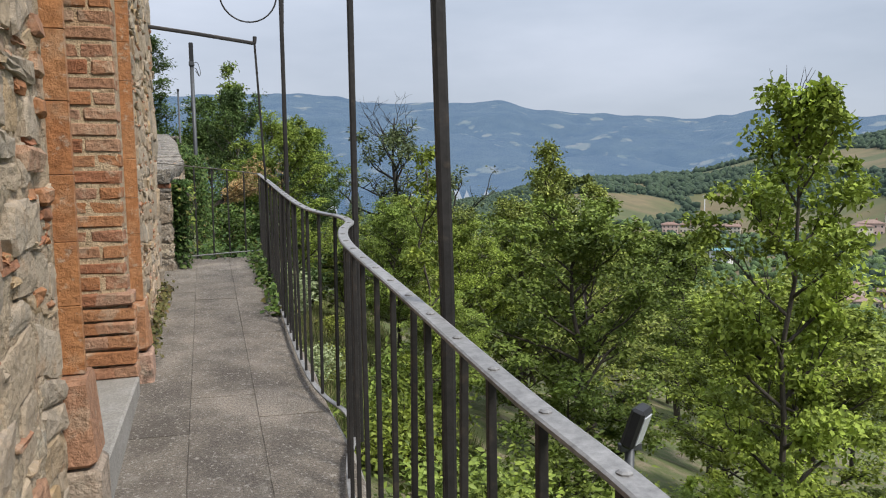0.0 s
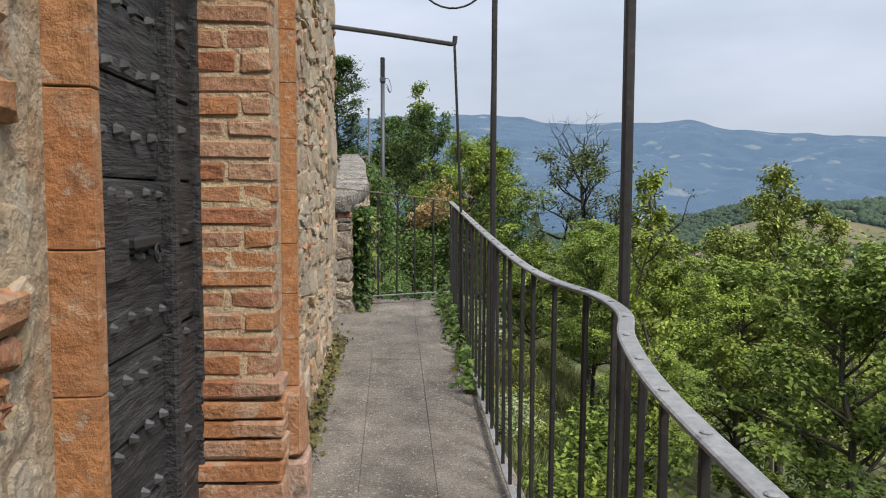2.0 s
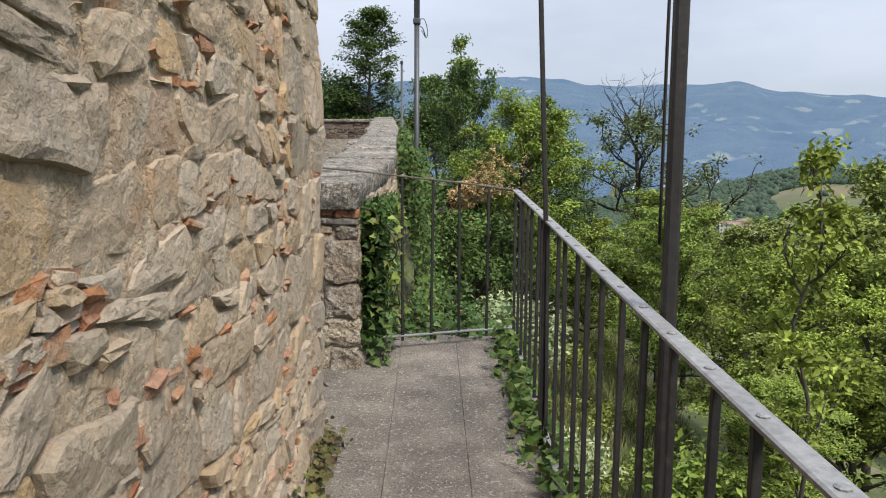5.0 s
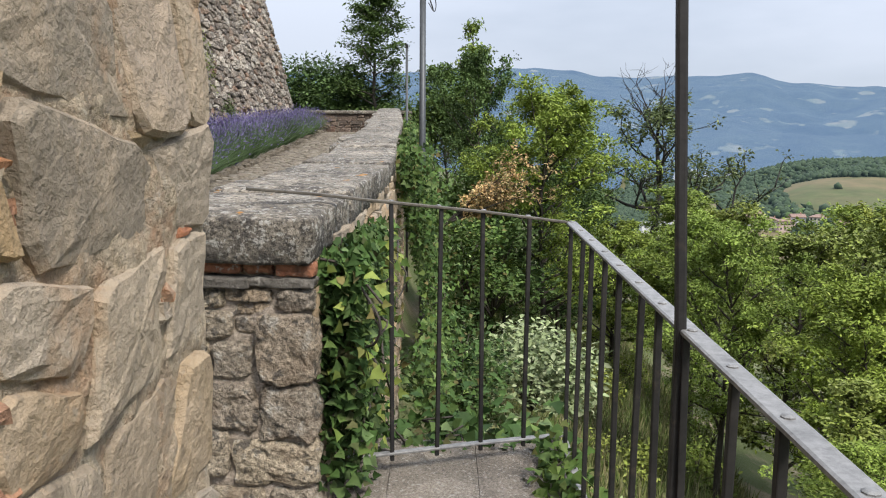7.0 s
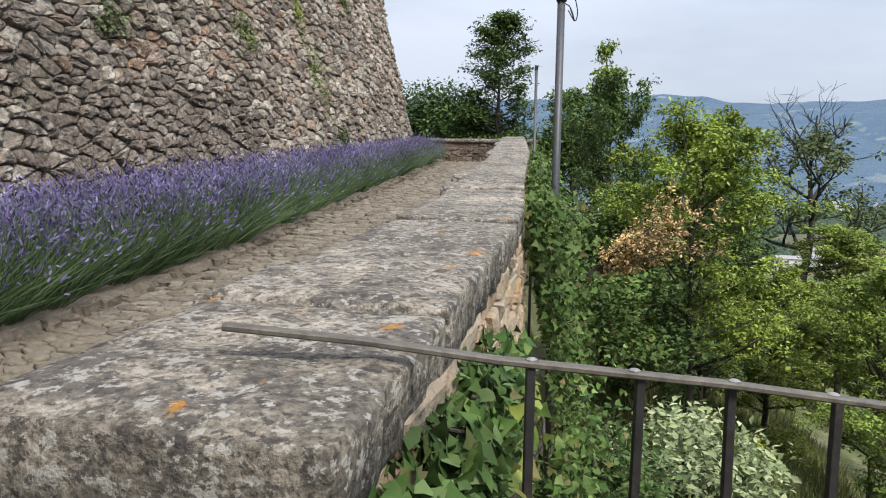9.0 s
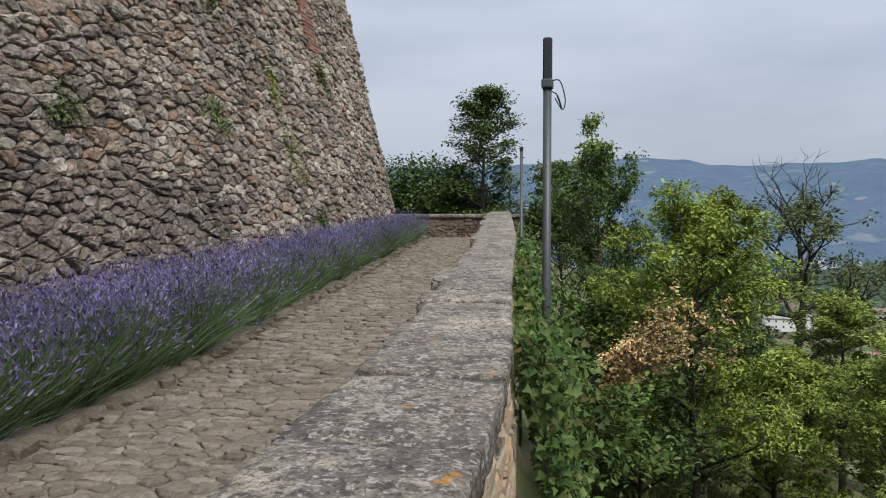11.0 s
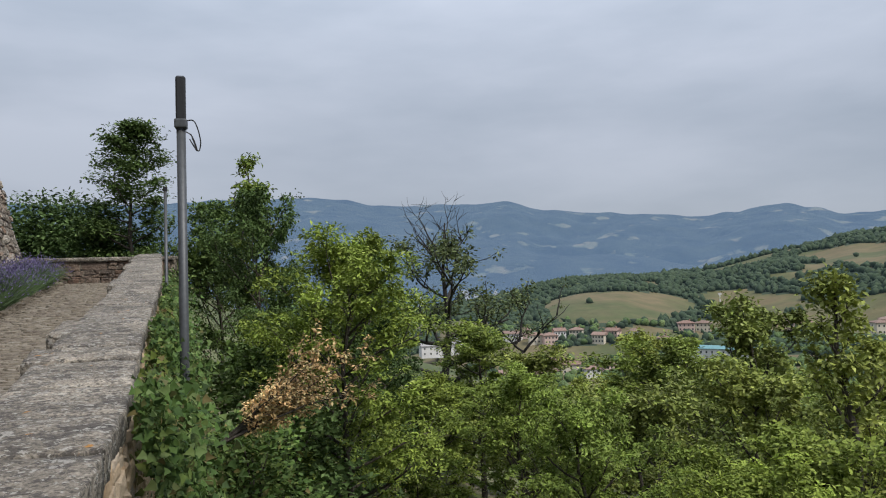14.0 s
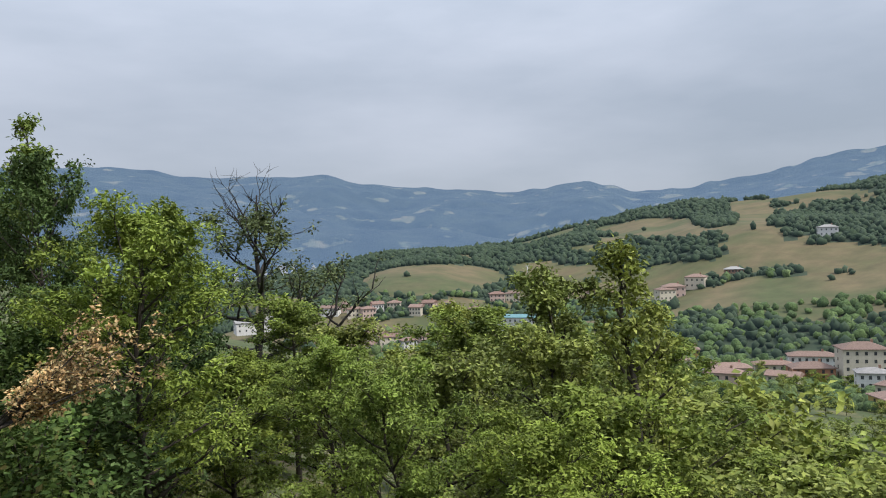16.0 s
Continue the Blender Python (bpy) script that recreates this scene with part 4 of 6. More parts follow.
def tree(name, label, seed, height_m, radius, leaves, category="tree", wood=None, droop=0.3, leaf_shape=0.55, **kw):
    bits, spots, sizes = grow(seed, height_m, radius, **kw)
    thing = empty(name, label, category)
    v, f = join_data(bits)
    part("trunk", mesh_from("trunk", v, f, wood or BARK, True), None, thing)
    if len(spots):
        part("crown", leaf_mesh("crown", spots, sizes, leaves, seed, droop, leaf_shape), None, thing)
    return thing


def stand(thing, x, y, top, h, turn=0.0, wide=1.0, sink=0.25):
    """Puts a tree of height h on the slope so that its top is at that level."""
    z = height(x, y) - sink
    s = (top - z) / h
    thing.matrix_basis = Matrix.Translation((x, y, z)) @ Matrix.Rotation(turn, 4, "Z") @ Matrix.Diagonal((s ** 0.5 * wide, s ** 0.5 * wide, s, 1))
    return thing


def again(thing, x, y, top, h, turn=0.0, wide=1.0, sink=0.25):
    z = height(x, y) - sink
    s = (top - z) / h
    return copy_thing(thing, Matrix.Translation((x, y, z)) @ Matrix.Rotation(turn, 4, "Z") @ Matrix.Diagonal((s ** 0.5 * wide / thing.scale.x, s ** 0.5 * wide / thing.scale.y, s / thing.scale.z, 1)))


oak = stand(tree("oak_tree", "green oak with bare twigs above its crown", 21, 6, 1.05, LEAF_OAK, trunk_r=0.06, limbs=24, clear=0.2, count=21000, spread=0.16, leaf=0.085, leaf_shape=0.62, droop=0.1), 4.75, 6.05, 2.3, 6, 0.4, 0.72)
big = stand(tree("broadleaf_tree", "dense mid-green broadleaf tree on the slope", 22, 6, 1.7, LEAF_MID, limbs=30, clear=0.22, count=24000, spread=0.16, leaf=0.096, droop=0.15), 3.7, 8.5, 1.2, 6, 1.0, 0.8)
light = stand(tree("broadleaf_tree", "light green ash-like tree with feathery leaves", 23, 7, 1.7, LEAF_LIGHT, limbs=32, clear=0.34, count=28000, spread=0.17, leaf=0.094, leaf_shape=0.42, droop=0.2), 0.35, 18.0, 2.95, 7, 0.3, 0.85)
dark = stand(tree("broadleaf_tree", "dark green leafy tree beside the parapet", 24, 8, 2.3, LEAF_DARK, limbs=36, clear=0.1, count=27000, spread=0.24, leaf=0.120, droop=0.2), -0.9, 25.0, 4.3, 8, 1.3, 0.62)
tall = stand(tree("ivy_clad_tree", "tall slender tree with ivy round its trunk", 25, 7, 1.3, LEAF_DARK, limbs=26, clear=0.15, count=15000, spread=0.32, leaf=0.13), -4.25, 28.6, 6.6, 7, 0.3, 0.95)


def bough(rr, p, d, ln, r, depth, bits, tips, rise):
    """One limb that forks again and again into twigs."""
    pts = [p.copy()]
    for k in range(5):
        d = (d + Vector((rr.uniform(-0.3, 0.3), rr.uniform(-0.3, 0.3), rr.uniform(-0.18, 0.2) + rise))).normalized()
        pts.append(pts[-1] + d * ln / 5)
    bits.append(tube_data(pts, [r * (1 - 0.13 * k) for k in range(6)], 7 if r > 0.04 else 4))
    if depth == 0:
        tips += pts[2:]
        return
    for k in range(3 if depth > 1 else 4):
        at = pts[rr.choice((2, 3, 4, 5, 5))]
        side = Vector((rr.uniform(-1, 1), rr.uniform(-1, 1), rr.uniform(-0.2, 0.75))).normalized()
        bough(rr, at, (d * 0.55 + side * 0.85).normalized(), ln * rr.uniform(0.45, 0.7), max(0.012, r * rr.uniform(0.42, 0.58)), depth - 1, bits, tips, rise)


def dead_tree(x, y, top, h):
    rr = random.Random(260)
    bits, bare, leafy = [], [], []
    trunk = [Vector((0.10 * math.sin(k * 1.3), 0.08 * math.cos(k * 1.7), h * k / 10)) for k in range(11)]
    bits.append(tube_data(trunk, [0.27 * (1 - 0.088 * k) for k in range(11)], 9))
    for k in range(17):
        t = 0.36 + 0.6 * k / 16
        i = min(9, int(t * 10))
        p = trunk[i].lerp(trunk[i + 1], t * 10 - i)
        a = k * 2.4 + rr.uniform(-0.4, 0.4)
        bough(rr, p, Vector((math.cos(a), math.sin(a), 0.55 if t > 0.6 else 0.15)).normalized(), h * (0.36 - 0.22 * t) * rr.uniform(0.8, 1.25), 0.19 * (1.12 - t), 2, bits, bare if t > 0.74 else leafy, 0.07)
    thing = empty("half_dead_tree", "half-dead tree with bare dark branches above sparse leaves", "tree")
    v, f = join_data(bits)
    part("trunk", mesh_from("trunk", v, f, DEADBARK, True), None, thing)
    g = np.random.default_rng(26)
    spots = np.array([tuple(q) for q in leafy])
    keep = np.array([noise.noise(Vector(q) * 0.9) for q in spots]) > -0.12
    spots = np.repeat(spots[keep], 16, axis=0)
    spots = spots + g.normal(size=spots.shape) * np.array([0.16, 0.16, 0.10])
    part("crown", leaf_mesh("crown", spots, np.full(len(spots), 0.19), LEAF_GREYOLIVE, 26, 0.3, 0.6), None, thing)
    return stand(thing, x, y, top, h, 0.3, 1.0)


dead = dead_tree(6.6, 39.6, 4.6, 12)
sap = stand(tree("sapling", "slender sapling with airy green leaves", 27, 5, 0.55, LEAF_MID, limbs=14, clear=0.3, count=2400, spread=0.11, leaf=0.09, trunk_r=0.03), 1.9, 9.15, 1.9, 5, 0.3, 0.7)
airy = stand(tree("broadleaf_tree", "airy olive-green tree with an open top", 28, 6, 1.3, LEAF_OLIVE, limbs=26, clear=0.25, count=7500, spread=0.14, leaf=0.085, droop=0.15, shape="cone"), 6.3, 15.7, 2.2, 6, 0.2, 0.9)

olive = stand(tree("broadleaf_tree", "olive-green broadleaf tree with dense tufts", 29, 6, 1.5, LEAF_OLIVE, limbs=26, clear=0.2, count=18000, spread=0.15, leaf=0.096, droop=0.15), 5.4, 12.2, 0.3, 6, 0.2, 0.95)
for k in range(7):
    rr = random.Random(90 + k)
    p, d, pts = Vector((0, 0, 5.6)), Vector((rr.uniform(-0.8, 0.8), rr.uniform(-0.8, 0.8), 1)).normalized(), []
    for s in range(5):
        pts.append(p.copy())
        p += d * 0.17
        d = (d + Vector((rr.uniform(-0.5, 0.5), rr.uniform(-0.5, 0.5), rr.uniform(-0.1, 0.2)))).normalized()
    v, f = tube_data(pts, [0.014, 0.011, 0.008, 0.005, 0.002], 5)
    part("twig", mesh_from("twig", v, f, DEADBARK, True), None, oak, "bare dead twig")

rng = random.Random(77)
bases = [(big, 6), (light, 7), (dark, 8), (airy, 6), (olive, 6)]
PLACED = [(4, 8.2, 20.5, 1.7, 1.0), (1, 2.6, 15.5, 1.0, 0.7), (1, 3.6, 14.0, 0.6, 0.8), (2, 1.2, 24.0, 3.0, 0.7),
          (0, 6.5, 8.0, 0.1, 0.9), (1, 2.7, 11.6, -0.4, 0.7), (0, 8.8, 12.8, -1.7, 0.9), (4, 6.2, 17.5, 0.9, 0.9), (4, 5.0, 24.0, 0.6, 1.0), (1, 3.4, 20.0, 0.7, 0.9), (0, 11.5, 17.5, -1.9, 1.1), (0, 10.5, 8.0, -1.6, 1.0),
          (4, 7.6, 5.2, -1.6, 1.0), (4, 13.0, 12.0, -2.2, 1.1), (0, 9.5, 26.0, 0.4, 1.2), (0, 15.0, 25.0, -0.8, 1.3), (0, 6.0, 32.0, 0.6, 1.2), (4, 12.5, 33.0, 0.0, 1.3), (3, 19.0, 18.0, -3.2, 1.3), (0, 18.0, 33.0, -1.5, 1.4), (1, 4.2, 6.8, -1.9, 0.7), (3, 7.8, 17.0, 1.2, 0.9), (2, -0.3, 19.5, 1.9, 0.6), (2, 0.9, 21.5, 2.2, 0.7), (0, 2.2, 22.5, 0.3, 0.9), (4, 4.2, 17.4, 0.7, 0.9), (3, 3.0, 12.6, -0.2, 0.9), (0, 5.2, 15.0, 0.5, 0.9), (2, -2.2, 30.5, 4.6, 0.8)]
for b, x, y, top, wide in PLACED:
    again(bases[b][0], x, y, top, bases[b][1], rng.uniform(0, 6.28), wide)
again(sap, -1.28, 27.3, 5.5, 5, 0.8, 1.0)
again(sap, -1.0, 26.2, 4.7, 5, 2.1, 1.0)
far_mid = stand(tree("broadleaf_tree", "mid-green broadleaf tree lower down the slope", 61, 7, 2.6, LEAF_MID, limbs=12, clear=0.15, count=1700, spread=0.36, leaf=0.360, droop=0.15), 24.0, 44.0, -2.5, 7, 0.2, 1.3)
far_olive = stand(tree("broadleaf_tree", "olive-green broadleaf tree lower down the slope", 62, 7, 2.6, LEAF_OLIVE, limbs=12, clear=0.15, count=1700, spread=0.36, leaf=0.360, droop=0.15), 34.0, 40.0, -8.0, 7, 0.2, 1.3)
far_bases = [(far_mid, 7), (far_olive, 7)]
for i in range(60):
    a, r = radians(rng.uniform(4, 75)), rng.uniform(32, 110)
    x, y = r * math.sin(a), r * math.cos(a)
    b = rng.choice(far_bases)
    top = height(x, y) + rng.uniform(6, 9)
    limit = lerp_table(math.degrees(a), [(0, -6), (18, -7), (25, -7), (30, -5), (39, -5), (43, -8.5), (48, -11.5), (55, -14), (80, -16)])
    if math.degrees(math.atan2(top - 2.3, r)) > limit:
        top = 2.3 + r * math.tan(radians(limit - rng.uniform(0, 1)))
        if top < height(x, y) + 2.5:
            continue
    again(b[0], x, y, top, b[1], rng.uniform(0, 6.28), rng.uniform(0.9, 1.3))
for i in range(110):
    a, r = radians(rng.uniform(34, 64)), rng.uniform(110, 400)
    x, y = r * math.sin(a), r * math.cos(a)
    b = rng.choice(far_bases)
    again(b[0], x, y, height(x, y) + rng.uniform(5, 9), b[1], rng.uniform(0, 6.28), rng.uniform(1.1, 1.6))


# ---- far woods: one object of many small crowns ----
def crowns(name, label, spots, material, seed, detail=2, rough=0.26):
    """Lumpy crowns, each its own island, at (x, y, z, radius)."""
    bm = bmesh.new()
    bmesh.ops.create_icosphere(bm, subdivisions=detail, radius=1.0)
    bv = np.array([v.co[:] for v in bm.verts])
    bf = np.array([[v.index for v in q.verts] for q in bm.faces])
    bm.free()
    r2 = np.random.default_rng(seed)
    s = np.asarray(spots, dtype=float)
    n, m = len(s), len(bv)
    lump = 1 + r2.normal(size=(n, m, 1)) * rough
    v = bv[None] * lump * s[:, None, 3:4] * np.array([1, 1, 1.05]) * r2.uniform(0.8, 1.25, (n, 1, 3)) + s[:, None, :3]
    f = (bf[None] + (np.arange(n) * m)[:, None, None]).reshape(-1)
    k = n * len(bf)
    me = bpy.data.meshes.new(name)
    me.vertices.add(n * m)
    me.vertices.foreach_set("co", v.reshape(-1))
    me.loops.add(k * 3)
    me.loops.foreach_set("vertex_index", f.astype(np.int32))
    me.polygons.add(k)
    me.polygons.foreach_set("loop_start", np.arange(0, k * 3, 3, dtype=np.int32))
    me.update(calc_edges=True)
    me.materials.append(material)
    return tagged(part(name, me, None), label, "woods", kind="stuff")


# faint bluish emission in both crown materials imitates haze between here and there
CROWN_NEAR = surface("hazed_valley_crown", [(0.065, 0.105, 0.033), (0.092, 0.140, 0.044), (0.050, 0.085, 0.028), (0.120, 0.165, 0.061)], 0.9, 0.5, "island", rough=0.9, bump=1.0, bump_scale=1.6, bump_size=0.8, haze_glow=((0.160, 0.220, 0.300), 0.03))
CROWN_FAR = surface("hazed_hill_crown", [(0.023, 0.041, 0.018), (0.035, 0.055, 0.025), (0.020, 0.035, 0.017), (0.043, 0.063, 0.031)], 0.5, 0.4, "island", rough=0.9, bump=0, haze_glow=((0.120, 0.189, 0.264), 0.07))
rr = random.Random(51)
spots = []
while len(spots) < 32000:
    a, r = rr.uniform(-4, 62), 430 + 1450 * rr.random() ** 0.75
    x, y = r * math.sin(radians(a)), r * math.cos(radians(a))
    if wooded(x, y) or rr.random() < 0.0008:
        s = rr.uniform(1.2, 3.4) * (0.8 + r / 1700)
        spots.append((x, y, height(x, y) + s * 0.6, s))
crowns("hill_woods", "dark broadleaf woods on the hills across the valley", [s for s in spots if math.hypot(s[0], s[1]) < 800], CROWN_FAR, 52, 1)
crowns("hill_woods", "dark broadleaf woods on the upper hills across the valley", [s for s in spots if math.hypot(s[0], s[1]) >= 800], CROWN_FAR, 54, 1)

# ---- the town in the valley ----
ROOF = surface("terracotta_tiles", [(0.185, 0.119, 0.096), (0.223, 0.154, 0.127), (0.162, 0.112, 0.092)], 1.2, 0.3, "object", rough=0.9, bump=0.5, bump_scale=3, bump_size=0.1)
TEALROOF = surface("teal_sheet_roof", [(0.092, 0.200, 0.216), (0.115, 0.231, 0.246)], 0.5, 0.15, "object", rough=0.6, bump=0)
GREYROOF = surface("grey_roof", [(0.216, 0.208, 0.200), (0.277, 0.269, 0.262)], 0.8, 0.2, "object", rough=0.8, bump=0)
PANE = surface("dark_window", [(0.039, 0.042, 0.046), (0.069, 0.073, 0.077)], 2, 0.2, "object", rough=0.2, bump=0)
RENDERS = {k: surface(k + "_render", [c, tuple(v * 0.9 for v in c)], 0.8, 0.12, "none", rough=0.9, bump=0) for k, c in {"cream": (0.508, 0.462, 0.377), "white": (0.570, 0.562, 0.547), "pink": (0.493, 0.370, 0.323), "orange": (0.354, 0.177, 0.108), "yellow": (0.400, 0.293, 0.108), "brick": (0.277, 0.169, 0.123)}.items()}
SHUTTER = surface("brown_shutter", [(0.108, 0.062, 0.039), (0.139, 0.077, 0.046)], 3, 0.2, "object", rough=0.8, bump=0)
bm = bmesh.new()
box(bm, -0.5, 0.5, -0.5, 0.5, -0.5, 0.5)
BOX = bpy.data.meshes.new("window")
bm.to_mesh(BOX)
bm.free()
BOX.materials.append(PANE)


def house(az, r, w, d, h, render, roof=ROOF, turn=0.0, hip=True, storeys=2, bays=4, base=None, name="house", label="", slope=0.42):
    if r < 530:
        w, d, h = w * 0.78, d * 0.85, h * 0.82
    a = radians(az)
    x, y = r * math.sin(a), r * math.cos(a)
    z = (height(x, y) if base is None else base) - 1.5
    thing = empty(name, label or f"{render}-rendered {'block of flats' if storeys > 2 else 'house'} with a tiled roof in the valley", "house" if storeys < 3 else "apartment building", group="town houses")
    thing.matrix_basis = Matrix.Translation((x, y, z)) @ Matrix.Rotation(-a + radians(turn), 4, "Z")
    bm = bmesh.new()
    box(bm, -w / 2, w / 2, -d / 2, d / 2, 0, h + 1.5)
    part("wall", bm, RENDERS[render], thing)
    top, rise, e = h + 1.5, d * 0.5 * slope, 0.7
    cut = min(d / 2, w / 2 - 0.5) if hip else 0
    v = [(-w / 2 - e, -d / 2 - e, top), (w / 2 + e, -d / 2 - e, top), (w / 2 + e, d / 2 + e, top), (-w / 2 - e, d / 2 + e, top)]
    v += [(p[0], p[1], top + 0.3) for p in v]
    v += [(-w / 2 - e * (not hip) + cut, 0, top + rise + 0.3), (w / 2 + e * (not hip) - cut, 0, top + rise + 0.3)]
    f = [(3, 2, 1, 0), (0, 1, 5, 4), (1, 2, 6, 5), (2, 3, 7, 6), (3, 0, 4, 7), (4, 5, 9, 8), (6, 7, 8, 9), (5, 6, 9), (7, 4, 8)]
    roof_ob = part("roof", mesh_from("roof", v, f, roof), None, thing)
    bm = bmesh.new()
    box(bm, w * 0.2, w * 0.2 + 0.9, -0.4, 0.5, top + rise * 0.4, top + rise + 1.3)
    part("chimney", bm, RENDERS["brick"], roof_ob)
    for s in range(storeys):
        zz = 1.5 + (s + 0.52) * h / storeys
        for face in (-1, 1):
            for k in range(bays):
                ob = part("window", BOX, None, thing)
                ob.matrix_basis = Matrix.Translation(((k + 0.5) * w / bays - w / 2, face * d / 2, zz)) @ Matrix.Diagonal((1.15, 0.12, 1.55, 1))
        for face in (-1, 1):
            ob = part("window", BOX, None, thing)
            ob.matrix_basis = Matrix.Translation((face * w / 2, d * 0.1, zz)) @ Matrix.Diagonal((0.12, 1.1, 1.5, 1))
    return thing


house(51.7, 380, 23, 13, 10, "orange", turn=18, storeys=3, bays=5)
house(50, 363, 17, 10, 7, "cream", turn=-14, hip=False)
house(46.6, 377, 21, 11, 9, "pink", turn=12, bays=4)
house(46, 350, 19, 10, 9, "pink", turn=-8, bays=4)
house(44.9, 393, 13, 9, 8, "white", turn=20, hip=False)
house(51.9, 416, 28, 11, 12, "white", turn=8, storeys=3, bays=7)
house(49.4, 404, 23, 9, 8, "cream", turn=10, bays=5)
house(54.8, 384, 24, 15, 21, "cream", turn=16, storeys=5, bays=5)
scaffold = house(55.3, 354, 15, 10, 12, "white", GREYROOF, turn=10, storeys=3, label="white building wrapped in scaffold netting in the valley")
house(56.6, 333, 15, 11, 9, "cream", turn=-20)
house(56.4, 307, 17, 12, 7, "yellow", turn=30)
house(44.1, 446, 10, 9, 7, "yellow", turn=5)
house(43.2, 646, 17, 12, 9, "pink", turn=12)
house(44.8, 661, 16, 12, 9, "cream", turn=-12)
house(42.6, 640, 14, 11, 9, "cream", turn=25)
house(47.4, 680, 15, 10, 6, "brick", GREYROOF, turn=5, bays=6)
house(41.8, 429, 21, 11, 9, "pink", turn=10)
house(42.2, 455, 15, 10, 8, "cream", turn=-16)
house(53.5, 772, 16, 12, 8, "white", GREYROOF, turn=10)
for az, r, col, w in ((17.5, 640, "white", 24), (18.4, 660, "pink", 18), (19.3, 620, "cream", 20), (20.3, 612, "pink", 18), (21.0, 640, "white", 15), (22.3, 650, "cream", 17), (24.0, 622, "cream", 16), (25.0, 640, "pink", 16), (26.5, 630, "white", 14), (28.5, 600, "cream", 18), (30.2, 620, "pink", 22), (31.4, 610, "cream", 20), (33.4, 634, "cream", 24), (34.6, 640, "cream", 20), (37.5, 560, "pink", 20), (38.5, 590, "white", 16)):
    sight = -5.3 + 0.012 * (r - 630) if az < 29 else -4.6
    r = next(q for q in range(430, 900, 4) if math.degrees(math.atan2(height(q * math.sin(radians(az)), q * math.cos(radians(az))) - 2.3, q)) > sight)
    house(az, r, w * 0.62, 10, rr.uniform(5.5, 8), col, turn=rr.uniform(-25, 25), hip=rr.random() < 0.6)
for az in (16.9, 18.0, 19.0, 20.0, 20.8, 21.7, 23.2, 24.5, 25.7, 27.3, 29.4):
    house(az, rr.uniform(500, 535), rr.uniform(11, 17), 10, rr.uniform(5.5, 8), rr.choice(("cream", "white", "pink", "cream")), turn=rr.uniform(-30, 30), hip=rr.random() < 0.6, bays=3)
house(12.3, 622, 40, 20, 8, "white", GREYROOF, turn=8, bays=8, hip=False, label="long white shed with a grey roof in the valley", name="shed", slope=0.15)
house(14.0, 640, 26, 16, 8, "white", GREYROOF, turn=-8, bays=5, hip=False, label="white shed with a grey roof in the valley", name="shed", slope=0.15)
house(32.2, 545, 44, 16, 13, "white", TEALROOF, turn=-14, storeys=3, bays=12, label="long white building with a teal roof in the valley", name="school_building", slope=0.2)
house(42.5, 420, 26, 12, 8, "cream", turn=14, bays=6)
MAST = surface("pale_mast", [(0.385, 0.385, 0.385), (0.462, 0.462, 0.462)], 2, 0.1, rough=0.6, bump=0)
for az, r, tall_m in ((32.6, 700, 34), (57.0, 520, 16)):
    x, y = r * math.sin(radians(az)), r * math.cos(radians(az))
    mast = empty("light_mast", "tall pale floodlight mast in the valley", "mast", at=(x, y, height(x, y) - 1))
    v, f = tube_data([(0, 0, 0), (0, 0, tall_m)], [0.6, 0.35], 8)
    part("shaft", mesh_from("shaft", v, f, MAST, True), None, mast)
    bm = bmesh.new()
    box(bm, -1.6, 1.6, -0.4, 0.4, tall_m - 0.6, tall_m + 0.8)
    part("lamp_head", bm, MAST, mast)
# trees among the houses and down the slope
spots = []
while len(spots) < 1500:
    a, r = rr.uniform(2, 62), rr.uniform(390, 680)
    x, y = r * math.sin(radians(a)), r * math.cos(radians(a))
    if r > 560 and not wooded(x, y) or a > 44 and rr.random() < 0.15:
        continue
    s = rr.uniform(1.8, 3.6)
    spots.append((x, y, height(x, y) + s * 0.7, s))
for k in range(600):
    a, r = rr.uniform(36, 62), rr.uniform(300, 440)
    x, y = r * math.sin(radians(a)), r * math.cos(radians(a))
    s = rr.uniform(1.6, 3.4)
    spots.append((x, y, height(x, y) + s * 0.6, s))
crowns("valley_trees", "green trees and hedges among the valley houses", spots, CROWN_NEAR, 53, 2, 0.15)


# ---- door surround ----
def rough_block(x0, x1, y0, y1, z0, z1, chamfer, wobble, seed):
    """A block with chamfered, slightly broken edges."""
    bm = bmesh.new()
    box(bm, x0, x1, y0, y1, z0, z1)
    bmesh.ops.bevel(bm, geom=list(bm.edges), offset=chamfer, segments=1, affect="EDGES")
    r = random.Random(seed)
    for v in bm.verts:
        v.co += Vector((r.uniform(-1, 1), r.uniform(-1, 1), r.uniform(-1, 1))) * wobble
    return bm


door_surround = tagged(part("trim_door_surround", rough_block(DOOR1 + 0.006, DOOR1 + 0.16, 0.003, 0.34, 0.36, SPRING + 0.1, 0.004, 0, 1), BRICKMORTAR), "old brick jamb and terracotta moulding round the doorway", "door surround", kind="structure")
door_surround.matrix_basis = WALL_M
rng = random.Random(8)
z, k = 0.44, 0
while z < SPRING:
    h = rng.uniform(0.064, 0.077)
    out = 0.035 if z < 0.86 else 0.0
    splits = [(-0.005, 0.30)] if k % 3 == 1 else ([(-0.005, 0.165), (0.18, 0.31)] if k % 2 else [(-0.005, 0.11), (0.122, 0.30)])
    for a, b in splits:
        part("brick", rough_block(DOOR1 - out + rng.uniform(-0.004, 0.004), DOOR1 + 0.13, a - out + rng.uniform(-0.004, 0.006), b, z, z + h, 0.008, 0.0055, k * 7 + int(a * 100)), BRICK, door_surround)
    z += h + rng.uniform(0.012, 0.020)
    k += 1
